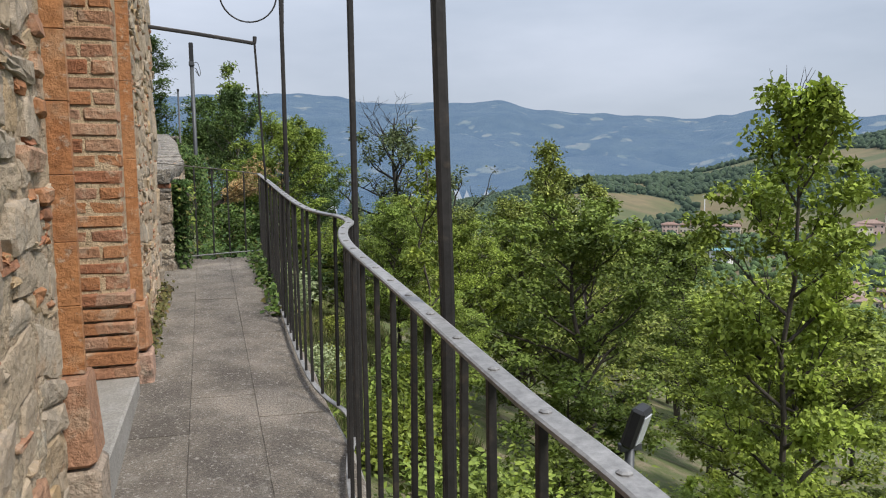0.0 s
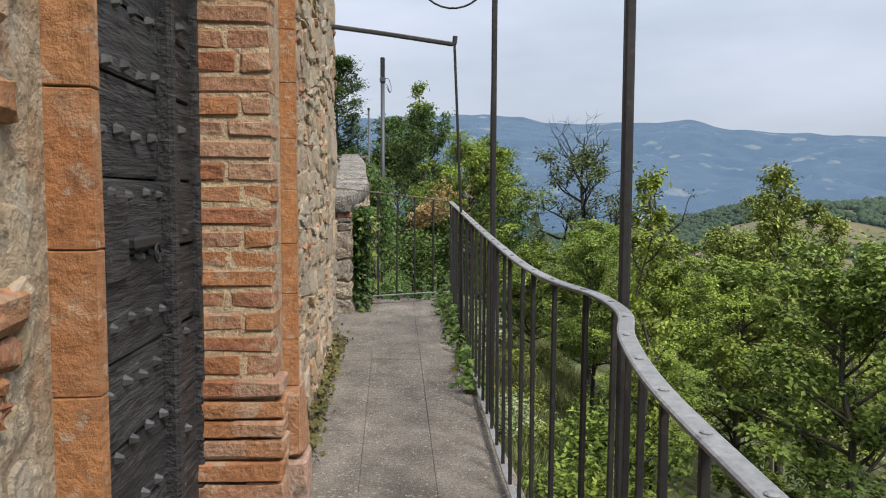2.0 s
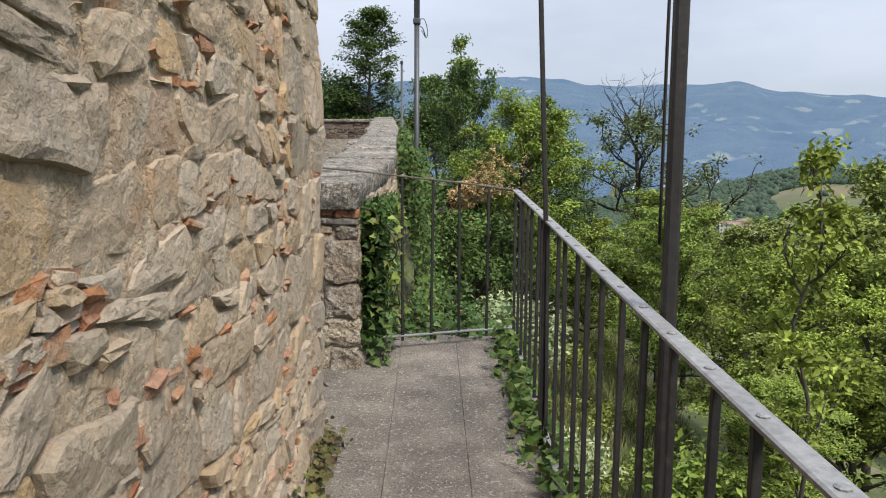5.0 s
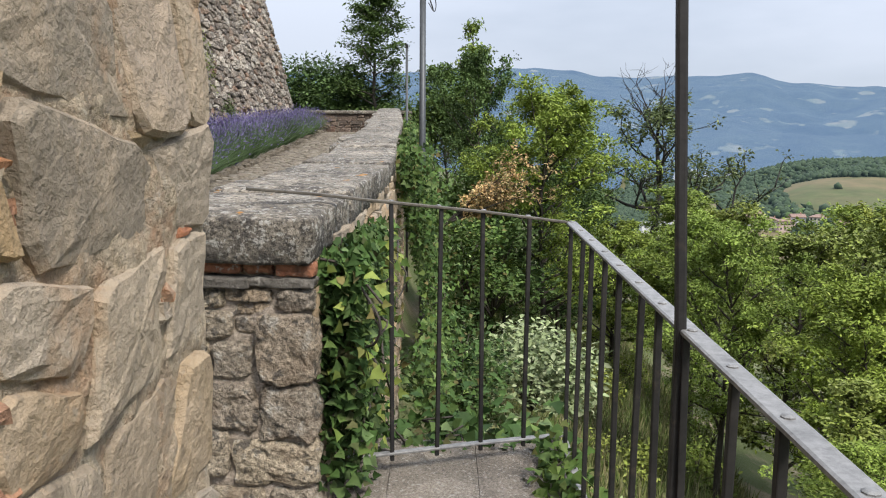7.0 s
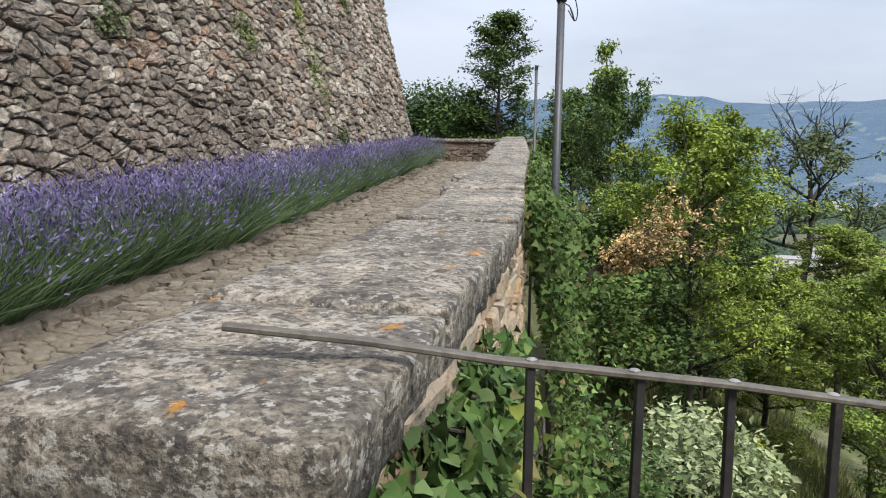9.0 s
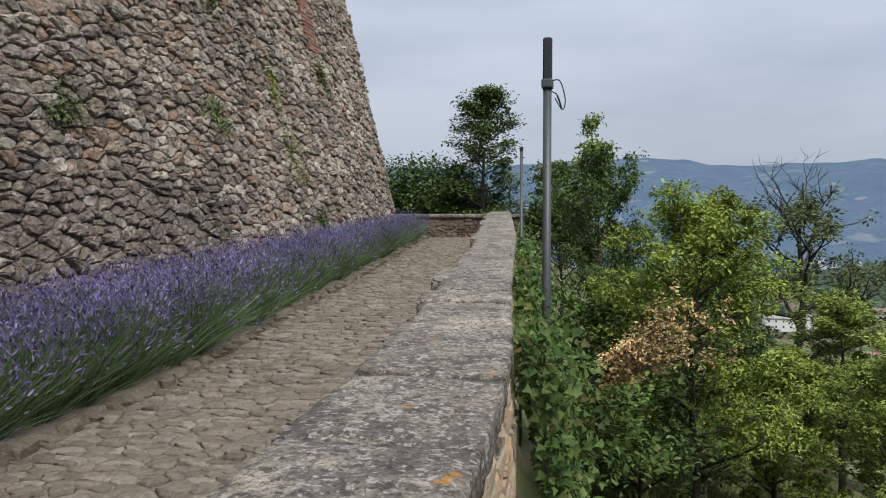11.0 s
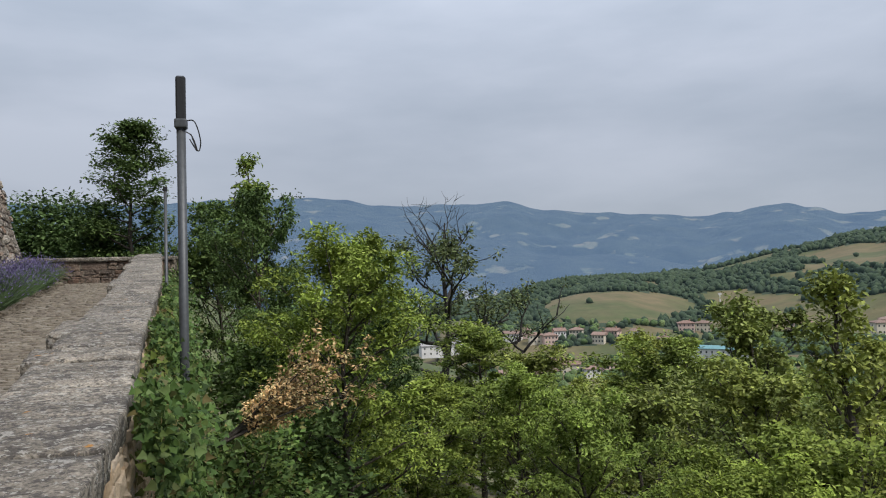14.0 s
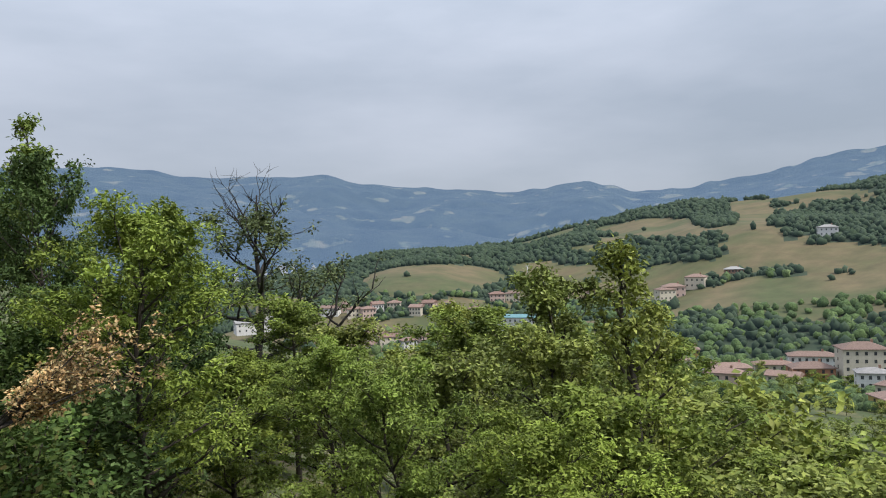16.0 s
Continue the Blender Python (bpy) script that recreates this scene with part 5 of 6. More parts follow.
for u0, u1, y0, y1, foot, seed in ((2.53, 2.70, -0.068, 0.2, 0.93, 1), (DOOR1 + 0.165, DOOR1 + 0.335, -0.068, 0.06, 0.84, 5)):
    z = foot
    while z < SPRING + 0.3:
        h = rng.uniform(0.185, 0.235)
        bm = bmesh.new()
        box(bm, u0, u1, y0, y1, z, z + h - 0.002)
        edge = [e for e in bm.edges if abs(e.verts[0].co.z - e.verts[1].co.z) > 0.1 and e.verts[0].co.y < y0 + 0.01]
        bmesh.ops.bevel(bm, geom=edge, offset=0.07, segments=6, affect="EDGES")
        bmesh.ops.bevel(bm, geom=[e for e in bm.edges if abs(e.verts[0].co.z - e.verts[1].co.z) < 0.001], offset=0.002, segments=1, affect="EDGES")
        roughen(bm, 0.0022, 14, seed + z)
        part("terracotta_block", bm, TERRACOTTA, door_surround, smooth=False)
        z += h
    bm = rough_block(u0 - 0.01, u1 + 0.03, y0 - 0.03, y1, foot - 0.30, foot - 0.004, 0.02, 0.007, seed)
    for v in bm.verts:
        if v.co.z > foot - 0.05:
            v.co.y = max(v.co.y, y0 - 0.012)
            v.co.x = min(v.co.x, u1 + 0.02)
    part("plinth", bm, BRICK, door_surround, "worn terracotta plinth")
    part("plinth", rough_block(u0 - 0.01, u1 + 0.04, y0 - 0.04, y1, floor_z(u0) - 0.05, foot - 0.305, 0.015, 0.004, seed + 3), DARKSTONE, door_surround, "dark stone plinth base")
step = part("step", rough_block(DOOR0 - 0.04, DOOR1 + 0.02, -0.045, 0.38, 0.10, 0.44, 0.012, 0.002, 4), CONCRETE)
step.matrix_basis = WALL_M
tagged(step, "grey stone doorstep set level into the sloping walkway", "step", kind="structure")

# ---- the door ----
door = empty("door_1", "black weathered plank door with iron studs, closed", "door", "structure")
door.matrix_basis = WALL_M @ Matrix.Translation((0, 0.30, 0))
rng = random.Random(12)
z = 0.45
while z < SPRING + 0.05:
    h = rng.uniform(0.20, 0.30)
    for a, b in ((2.58, 3.30 + rng.uniform(-0.06, 0.06)), (None, 4.05), (4.10, 4.445)):
        a = last + 0.004 if a is None else a
        last = b
        part("plank", rough_block(a, b, rng.uniform(-0.006, 0.004), 0.05, z, z + h - 0.008, 0.006, 0.003, int(z * 50 + a * 9)), DOORWOOD, door)
    z += h
part("astragal", rough_block(4.045, 4.105, -0.05, 0.04, 0.45, SPRING + 0.05, 0.012, 0.001, 3), DOORWOOD, door, "raised black edge strip")
part("frame", rough_block(4.425, 4.47, -0.03, 0.04, 0.45, SPRING + 0.05, 0.006, 0.001, 4), DOORWOOD, door)
bm = bmesh.new()
bmesh.ops.create_cone(bm, cap_ends=True, segments=6, radius1=0.021, radius2=0.009, depth=0.024, matrix=Matrix.Rotation(radians(90), 4, "X"))
STUD = bpy.data.meshes.new("stud")
bm.to_mesh(STUD)
bm.free()
STUD.materials.append(surface("worn_iron_stud", [(0.06, 0.057, 0.057), (0.11, 0.105, 0.105)], 60, 0.3, "object", rough=0.45, metal=0.6, bump=0.3, bump_scale=120, bump_size=0.002))
for i in range(13):
    for j in range(11):
        u = 2.66 + j * 0.135 + (0.08 if i % 2 else 0) + rng.uniform(-0.012, 0.012)
        if u < 4.03:
            part("stud", STUD, None, door).location = (u, -0.012, 0.55 + i * 0.185 + rng.uniform(-0.012, 0.012))
    part("stud", STUD, None, door).location = (4.2 + (0.09 if i % 2 else 0), -0.012, 0.6 + i * 0.185)
part("patch", rough_block(3.52, 3.70, -0.022, 0.0, 1.42, 1.66, 0.004, 0.001, 9), DOORWOOD, door, "square wooden patch")
bolt = part("bolt", rough_block(3.72, 3.96, -0.035, -0.006, 1.50, 1.535, 0.006, 0.001, 9), IRON, door, "iron sliding bolt")
v, f = tube_data([(3.88 + 0.025 * math.cos(q), -0.045, 1.48 + 0.03 * math.sin(q)) for q in [radians(d) for d in range(0, 340, 30)]], [0.004] * 12, 5)
part("ring", mesh_from("ring", v, f, IRON, True), None, bolt)
bm = bmesh.new()
box(bm, 2.3, 4.8, 0.40, 0.60, -0.5, SPRING + 0.1)
inner = part("wall_inner", bm, MORTAR)
inner.matrix_basis = WALL_M
tagged(inner, "masonry closing the doorway behind the door", "wall", kind="structure")

# ---- lavender bed ----
rng = np.random.default_rng(4)


def blades(name, base, tip, width, material, bend=0.0):
    """Thin two-piece blades from base to tip."""
    n = len(base)
    d = tip - base
    s = np.cross(d, rng.normal(size=(n, 3)))
    s /= np.linalg.norm(s, axis=1)[:, None] + 1e-9
    w = np.asarray(width).reshape(-1, 1)
    mid = base + d * 0.5 + np.array([0, 0, 1.0]) * bend * np.linalg.norm(d, axis=1)[:, None]
    v = np.stack([base - s * w * 0.6, base + s * w * 0.6, mid + s * w, mid - s * w, tip], axis=1)
    idx = np.arange(n)[:, None] * 5
    tri = np.concatenate([idx + np.array([[0, 1, 2]]), idx + np.array([[0, 2, 3]]), idx + np.array([[3, 2, 4]])], axis=1).reshape(-1)
    me = bpy.data.meshes.new(name)
    me.vertices.add(n * 5)
    me.vertices.foreach_set("co", v.reshape(-1))
    me.loops.add(n * 9)
    me.loops.foreach_set("vertex_index", tri.astype(np.int32))
    me.polygons.add(n * 3)
    me.polygons.foreach_set("loop_start", np.arange(0, n * 9, 3, dtype=np.int32))
    me.update(calc_edges=True)
    me.materials.append(material)
    return me


LAV_GREEN = leafmat("lavender_foliage", [(0.077, 0.123, 0.046), (0.115, 0.162, 0.069), (0.062, 0.100, 0.039), (0.146, 0.193, 0.100)])
LAV_FLOWER = leafmat("lavender_flower", [(0.107, 0.087, 0.224), (0.161, 0.133, 0.305), (0.080, 0.067, 0.167), (0.214, 0.189, 0.362), (0.129, 0.107, 0.260)])
bed = empty("lavender_bed", "long bed of purple flowering lavender below the castle wall", "lavender", "stuff")
gb, gt, fb, ft = [], [], [], []
y = 6.2
while y < 26.0:
    kx = kerb_x(y)
    wide = min(1.55, max(0.5, (26.5 - y) * 0.28))
    rows_n = 3 if wide > 1.1 else 2
    for j in range(rows_n):
        c = np.array([kx - 0.02 - wide * (j + 0.5) / rows_n * 0.92 + rng.uniform(-0.08, 0.08), y + rng.uniform(-0.1, 0.1), ramp_z(y) + 0.06])
        n = 560 if y < 15 else 320
        a, t = rng.uniform(0, 6.283, n), np.sqrt(rng.uniform(0, 1, n))
        out = np.stack([np.cos(a), np.sin(a), np.zeros(n)], axis=1)
        root = c + out * (t * 0.16)[:, None]
        ln = rng.uniform(0.40, 0.66, n)
        tip = root + out * (t * 0.46)[:, None] + np.array([0, 0, 1.0]) * (ln * (1.05 - 0.42 * t * t))[:, None] + rng.normal(size=(n, 3)) * np.array([0.075, 0.075, 0.05])
        gb.append(root), gt.append(tip)
        pick = rng.uniform(0, 1, n) < np.where(out[:, 0] * t > 0.35, 0.28, 0.8) if j == 0 else rng.uniform(0, 1, n) < 0.85
        d = (tip - root)[pick]
        d /= np.linalg.norm(d, axis=1)[:, None]
        d = d + rng.normal(size=d.shape) * 0.5
        fb.append(tip[pick] - d * 0.014), ft.append(tip[pick] + d * rng.uniform(0.008, 0.026, pick.sum())[:, None])
    y += 0.34
gb, gt, fb, ft = (np.concatenate(q) for q in (gb, gt, fb, ft))
part("foliage", blades("lavender_foliage", gb, gt, np.full(len(gb), 0.0028), LAV_GREEN, 0.06), None, bed)
fb2, ft2 = np.repeat(fb, 2, axis=0), np.repeat(ft, 2, axis=0)
part("flowers", blades("lavender_flowers", fb2, ft2, np.full(len(fb2), 0.0068), LAV_FLOWER), None, bed)

# kerb of small rough stones along the bed
kerb = empty("kerb", "low kerb of rough stones edging the lavender bed", "kerb", "structure")
rr = random.Random(31)
y = 6.4
while y < 26.6:
    ln = rr.uniform(0.12, 0.28)
    ob = part("stone", rough_block(-0.055, 0.055, -ln / 2, ln / 2 - 0.01, -0.06, rr.uniform(0.03, 0.08), 0.025, 0.018, int(y * 97)), COBBLE, kerb)
    ob.matrix_basis = Matrix.Translation((kerb_x(y) + rr.uniform(-0.02, 0.02), y, ramp_z(y))) @ Matrix.Rotation(rr.uniform(-0.15, 0.15), 4, "Z")
    y += ln + rr.uniform(0, 0.05)


# ---- plants on walls and slope ----
def bush(name, label, x, y, z, rx, ry, rz, leaves, count, leaf, seed, category="bush", shape=0.55, twigs=14):
    rng2, rnd = np.random.default_rng(seed), random.Random(seed)
    thing = empty(name, label, category)
    n = max(10, count // 90)
    d = rng2.normal(size=(n, 3))
    d /= np.linalg.norm(d, axis=1)[:, None]
    d[:, 2] = np.abs(d[:, 2]) * 1.0 - 0.15
    hubs = d * rng2.uniform(0.55, 1.0, (n, 1)) * np.array([rx, ry, rz])
    pick = rng2.integers(0, n, count)
    spread = 0.22 * (rx + ry + rz) / 3
    pts = hubs[pick] + np.clip(rng2.normal(size=(count, 3)), -1.6, 1.6) * spread * np.array([1, 1, 0.7])
    bits = [tube_data([(0, 0, -0.4 * rz), tuple(hubs[k] * 0.5), tuple(hubs[k])], [0.018, 0.010, 0.003], 5) for k in range(min(twigs, n))]
    v, f = join_data(bits)
    tagged(part("branchwork", mesh_from("branchwork", v, f, BARK, True), None, thing), kind="stuff")
    tagged(part("leaves", leaf_mesh("leaves", pts, np.full(count, leaf), leaves, seed, 0.15, shape), None, thing), kind="stuff")
    thing.location = (x, y, z)
    return thing


def creeper(name, label, spots, normal, leaves, leaf, seed, category="ivy"):
    thing = empty(name, label, category)
    tagged(part("leaves", leaf_mesh("leaves", spots, np.full(len(spots), leaf), leaves, seed, 0.5, 0.85, normal, leaf > 0.045), None, thing), kind="stuff")
    rnd, s = random.Random(seed), np.asarray(spots)
    for k in range(8):
        c = s[rnd.randrange(len(s))]
        near = s[np.argsort(np.linalg.norm(s - c, axis=1))[:60]]
        pts = [tuple(q) for q in near[np.argsort(near[:, 2])][::12]]
        if len(pts) > 2:
            v, f = tube_data(smooth_line(pts, 4), [0.005] * (4 * (len(pts) - 1) + 1), 5)
            part("vine", mesh_from("vine", v, f, BARK, True), None, thing)
    return thing


rn = np.random.default_rng(9)
LEAF_MOSS = leafmat("dry_moss", [(0.100, 0.100, 0.031), (0.154, 0.123, 0.046), (0.069, 0.085, 0.023), (0.131, 0.077, 0.039)])
n = 4800
ys = 8.12 + rn.uniform(0, 1, n) ** 1.5 * 1.3
zs = 1.54 - np.abs(rn.normal(size=n)) * 0.48
creeper("ivy", "glossy green ivy climbing the parapet wall", np.stack([-0.99 - 0.06 * (ys - 8.1) + rn.uniform(0, 0.16, n), ys, zs], axis=1), (1, -0.3, 0.4), LEAF_IVY, 0.046, 1)
n = 260
ys = 8.08 + rn.uniform(0, 1, n) ** 1.6 * 1.5
zs = 1.50 - np.abs(rn.normal(size=n)) * 0.45
creeper("ivy", "pale yellow-green ivy shoots over the parapet corner", np.stack([-0.93 - 0.06 * (ys - 8.1) + rn.uniform(0, 0.16, n), ys, zs], axis=1), (0.8, -0.5, 0.4), LEAF_YELLOW, 0.046, 8)
n = 23000
ys = 9.6 + rn.uniform(0, 1, n) ** 1.2 * 12
clump = np.sin(ys * 2.3) * 0.12 + np.sin(ys * 5.1) * 0.07
top = np.array([cap_z(v) for v in ys]) - 0.10 + clump
zs = top - np.abs(rn.normal(size=n)) * 0.75
xs = np.array([cap_x(v) for v in ys]) + 0.03 + np.abs(rn.normal(size=n)) * 0.14 + (top - zs) * 0.16
keep = (ys > 11.2) | (zs < 0.7)
creeper("ivy", "tangled ivy and creepers hanging down the parapet", np.stack([xs, ys, zs], axis=1)[keep], (1, -0.4, 0.5), LEAF_IVY, 0.046, 2)
n = 1500
ys = 11.6 + rn.uniform(0, 1, n) * 9
xs = np.array([cap_x(v) for v in ys]) + rn.uniform(-0.02, 0.16, n)
zs = np.array([cap_z(v) for v in ys]) - 0.12 - np.abs(rn.normal(size=n)) * 0.16
creeper("climber", "yellow-green climber along the parapet edge", np.stack([xs, ys, zs], axis=1), (1, -0.4, 0.6), LEAF_YELLOW, 0.055, 3, "climber")
n = 900
ys = 5.9 + rn.uniform(0, 1, n) ** 0.8 * 2.7
xs = np.array([edge_x(v) for v in ys]) + rn.normal(size=n) * 0.05 - 0.01
creeper("ivy", "ivy creeping along the foot of the railing", np.stack([xs, ys, 0.0756 * ys + np.abs(rn.normal(size=n)) * 0.07], axis=1), (-0.3, -0.4, 0.9), LEAF_IVY, 0.05, 4)
n = 1000
us = rn.uniform(4.9, 7.2, n)
creeper("weeds", "dry weeds and moss along the foot of the wall", np.stack([-0.5 - 0.07 * us + np.abs(rn.normal(size=n)) * 0.035 + 0.02, us, 0.0756 * us + np.abs(rn.normal(size=n)) * 0.06], axis=1), (0.5, -0.4, 0.9), LEAF_MOSS, 0.032, 5, "weeds")
n = 700
xs = rn.uniform(-1.02, -0.05, n)
creeper("ivy", "low ivy and weeds behind the end railing", np.stack([xs, 8.62 + rn.uniform(0, 0.35, n), 0.62 + np.abs(rn.normal(size=n)) * 0.09 - rn.uniform(0, 0.15, n)], axis=1), (0, -0.5, 0.9), LEAF_IVY, 0.06, 6)

bush("bush", "grey-green bush with pale leaves on the slope", 0.0, 13.8, -0.7, 0.7, 0.8, 0.8, LEAF_GREY, 4200, 0.085, 11)
for k, (x, y, rx, rz, leaves) in enumerate(((1.0, 12.6, 0.5, 0.4, LEAF_OLIVE), (1.9, 13.4, 0.6, 0.5, LEAF_LIGHT), (1.3, 15.4, 0.55, 0.45, LEAF_OLIVE), (2.5, 16.2, 0.7, 0.6, LEAF_MID), (1.4, 19.6, 0.6, 0.5, LEAF_OLIVE), (2.3, 21.5, 0.8, 0.6, LEAF_MID), (0.3, 21.0, 0.5, 0.4, LEAF_GREYOLIVE), (1.4, 26.0, 0.8, 0.5, LEAF_OLIVE), (3.4, 18.8, 0.8, 0.7, LEAF_MID), (1.0, 10.2, 0.5, 0.4, LEAF_LIGHT), (2.9, 5.7, 0.8, 0.7, LEAF_MID), (3.7, 6.3, 0.9, 0.8, LEAF_LIGHT), (2.2, 6.9, 0.7, 0.6, LEAF_OLIVE), (4.5, 7.3, 0.9, 0.8, LEAF_MID), (4.1, 4.9, 0.9, 0.8, LEAF_LIGHT), (2.9, 8.6, 0.8, 0.7, LEAF_LIGHT), (5.3, 6.2, 0.9, 0.8, LEAF_MID))):
    bush("bush", "low scrubby undergrowth on the dry slope", x, y, height(x, y) + 0.1, rx, rx, rz, leaves, 1500, 0.07, 70 + k)
bush("bush", "green bush below the railing", 1.6, 9.0, -1.9, 0.8, 0.9, 0.8, LEAF_MID, 2200, 0.09, 14)
bush("bush", "green bush below the railing", 1.4, 6.2, -1.7, 0.7, 1.0, 0.8, LEAF_MID, 2200, 0.09, 15)
bush("bush", "green bush below the railing", 1.7, 3.4, -1.7, 0.8, 1.0, 0.9, LEAF_LIGHT, 2200, 0.09, 16)
bush("bush", "green bush below the railing", 2.6, 5.2, -2.2, 1.0, 1.0, 1.1, LEAF_MID, 2600, 0.10, 17)
bush("bush", "light green bush on the slope", 2.2, 11.5, -1.9, 0.9, 0.9, 0.8, LEAF_LIGHT, 2200, 0.10, 18)
bush("bush", "low green bush behind the end railing", -0.7, 10.4, -1.0, 0.3, 0.6, 0.45, LEAF_OLIVE, 1200, 0.07, 20)
withered = empty("withered_branch", "withered orange-brown branch leaning out from the parapet", "branch")
bits, spots = [], []
rr = random.Random(41)
for k in range(13):
    p, pts = Vector((-1.05, 14.2, 1.0)), []
    d = Vector((1.0, rr.uniform(-0.15, 0.25), 0.80 + rr.uniform(-0.38, 0.2))).normalized()
    ln = rr.uniform(0.5, 1.2)
    for s in range(8):
        pts.append(p.copy())
        p += d * ln / 7
        d = (d + Vector((rr.uniform(-0.14, 0.14), rr.uniform(-0.14, 0.14), rr.uniform(-0.14, 0.12)))).normalized()
        if s > 1:
            for side in (-1, 1):
                e = (d + Vector((-0.5 * side, rr.uniform(-0.6, 0.6), 0.6 * side))).normalized() * rr.uniform(0.09, 0.2)
                bits.append(tube_data([p, p + e * 0.5 + Vector((0, 0, 0.008)), p + e], [0.004, 0.003, 0.0015], 4))
                spots += [tuple(p + e * rr.uniform(0.1, 1.1) + Vector((rr.gauss(0, 0.014), rr.gauss(0, 0.014), rr.gauss(0, 0.012)))) for _ in range(26)]
    bits.append(tube_data(pts, [0.013 - 0.0014 * q for q in range(8)], 5))
v, f = join_data(bits)
tagged(part("branchwork", mesh_from("branchwork", v, f, BARK, True), None, withered), kind="stuff")
part("leaves", leaf_mesh("leaves", spots, np.full(len(spots), 0.040), LEAF_BROWN, 41, 0.3, 0.5), None, withered)
bush("bush", "light yellow-green shrub below the railing", 2.5, 2.9, -1.9, 0.8, 0.8, 0.75, LEAF_LIGHT, 3200, 0.075, 31)
bush("bush", "light yellow-green shrub below the railing", 3.1, 4.3, -2.0, 0.9, 0.9, 0.9, LEAF_LIGHT, 3400, 0.08, 32)
bush("bush", "mid-green shrub below the railing", 3.0, 7.2, -2.2, 1.0, 0.9, 1.1, LEAF_MID, 3400, 0.085, 33)
bush("bush", "light yellow-green shrub below the railing", 1.75, 3.9, -1.55, 0.6, 0.7, 0.6, LEAF_LIGHT, 2600, 0.06, 34)
bush("bush", "light yellow-green shrub below the railing", 2.1, 4.9, -1.6, 0.7, 0.7, 0.7, LEAF_LIGHT, 2800, 0.065, 35)
bush("bush", "light yellow-green shrub below the railing", 3.3, 3.5, -1.75, 0.8, 0.8, 0.85, LEAF_LIGHT, 3200, 0.07, 36)
bush("hedge", "rounded dark hedge behind the end wall", -6.3, 30.0, 2.9, 2.3, 1.3, 2.0, LEAF_DARK, 20000, 0.13, 23, "hedge")
bush("bush", "dark green bush under the trees", -0.5, 17.6, -0.3, 0.8, 0.9, 1.3, LEAF_DARK, 3000, 0.11, 25)
bush("bush", "dark green bush under the trees", -0.9, 19.5, 0.4, 0.7, 0.9, 1.2, LEAF_DARK, 3000, 0.11, 26)
bush("bush", "mixed green undergrowth below the parapet", -0.75, 12.0, -0.2, 0.35, 0.8, 0.7, LEAF_IVY, 2600, 0.07, 27)
bush("bush", "mixed green undergrowth below the parapet", -0.8, 15.6, 0.2, 0.45, 1.0, 0.9, LEAF_IVY, 2800, 0.08, 28)
bush("bush", "light green weeds beyond the end railing", -0.35, 11.6, -1.15, 0.4, 0.6, 0.5, LEAF_LIGHT, 1600, 0.06, 29)
bush("bush", "grey-green bush with pale leaves on the slope", 0.5, 11.6, -1.6, 0.5, 0.6, 0.55, LEAF_GREY, 1800, 0.06, 30)
bush("shrub", "dark evergreen shrub behind the end wall", -2.4, 28.2, 2.4, 1.0, 0.9, 1.5, LEAF_DARK, 3500, 0.14, 24)
for k, (u, zz, rx, rz) in enumerate(((15.3, 3.6, 0.5, 0.75), (15.0, 4.9, 0.28, 0.5), (12.8, 4.05, 0.5, 0.35), (17.6, 5.7, 0.3, 0.4), (13.4, 6.2, 0.4, 0.5), (15.9, 2.5, 0.5, 0.3), (9.6, 3.6, 0.4, 0.3))):
    q = rn.normal(size=(620, 3)) * np.array([rx * 0.36, 0.04, rz * 0.45]) + np.array([u, -0.08, zz])
    q[:, 1] = -np.abs(q[:, 1] + 0.08) - 0.04
    ob = creeper("wall_plant", "plants rooted in the castle wall", q, (0, -1, 0.5), LEAF_OLIVE if k < 2 else LEAF_GREYOLIVE, 0.044, 40 + k, "wall plant")
    ob.matrix_basis = TOWER_M
# grass on the slope
n = 52000
y = 8.7 + 21 * rn.uniform(0, 1, n) ** 1.5
x = -1.0 + rn.uniform(0, 1, n) * (3.8 + 0.12 * (y - 8.7)) - 0.07 * np.maximum(0, y - 12)
base = np.stack([x, y, np.array([height(a, b) for a, b in zip(x, y)]) - 0.02], axis=1)
tip = base + np.stack([rn.normal(size=n) * 0.10, rn.normal(size=n) * 0.10, rn.uniform(0.12, 0.42, n) * (1 + 0.02 * (y - 8.7))], axis=1)
rng = np.random.default_rng(6)
grass = empty("grass", "long green and straw-coloured grass on the slope", "grass", "stuff")
part("blades", blades("grass", base, tip, np.full(n, 0.008), leafmat("grass_blade", [(0.108, 0.154, 0.039), (0.169, 0.208, 0.062), (0.277, 0.239, 0.115), (0.077, 0.123, 0.031), (0.323, 0.277, 0.154)]), 0.05), None, grass)

# ---- poles and floodlight ----
GREYPOLE = surface("grey_painted_pole", [(0.054, 0.058, 0.062), (0.077, 0.081, 0.085)], 30, 0.2, rough=0.5, metal=0.4, bump=0.2, bump_scale=80, bump_size=0.002)
BLACK = surface("black_plastic", [(0.014, 0.014, 0.015), (0.023, 0.023, 0.025)], 60, 0.2, rough=0.45, bump=0.2, bump_scale=150, bump_size=0.001)
PALE = surface("pale_lamp_glass", [(0.385, 0.400, 0.424), (0.462, 0.477, 0.501)], 40, 0.1, rough=0.2, bump=0)
pole = empty("antenna_pole", "grey metal pole with a black antenna and loose cables", "pole", at=(-1.24, 13.8, 0.06))
v, f = tube_data([(0, 0, -0.9), (0, 0, 1.5), (0, 0, 3.45)], [0.036, 0.035, 0.034], 14)
part("shaft", mesh_from("shaft", v, f, GREYPOLE, True), None, pole)
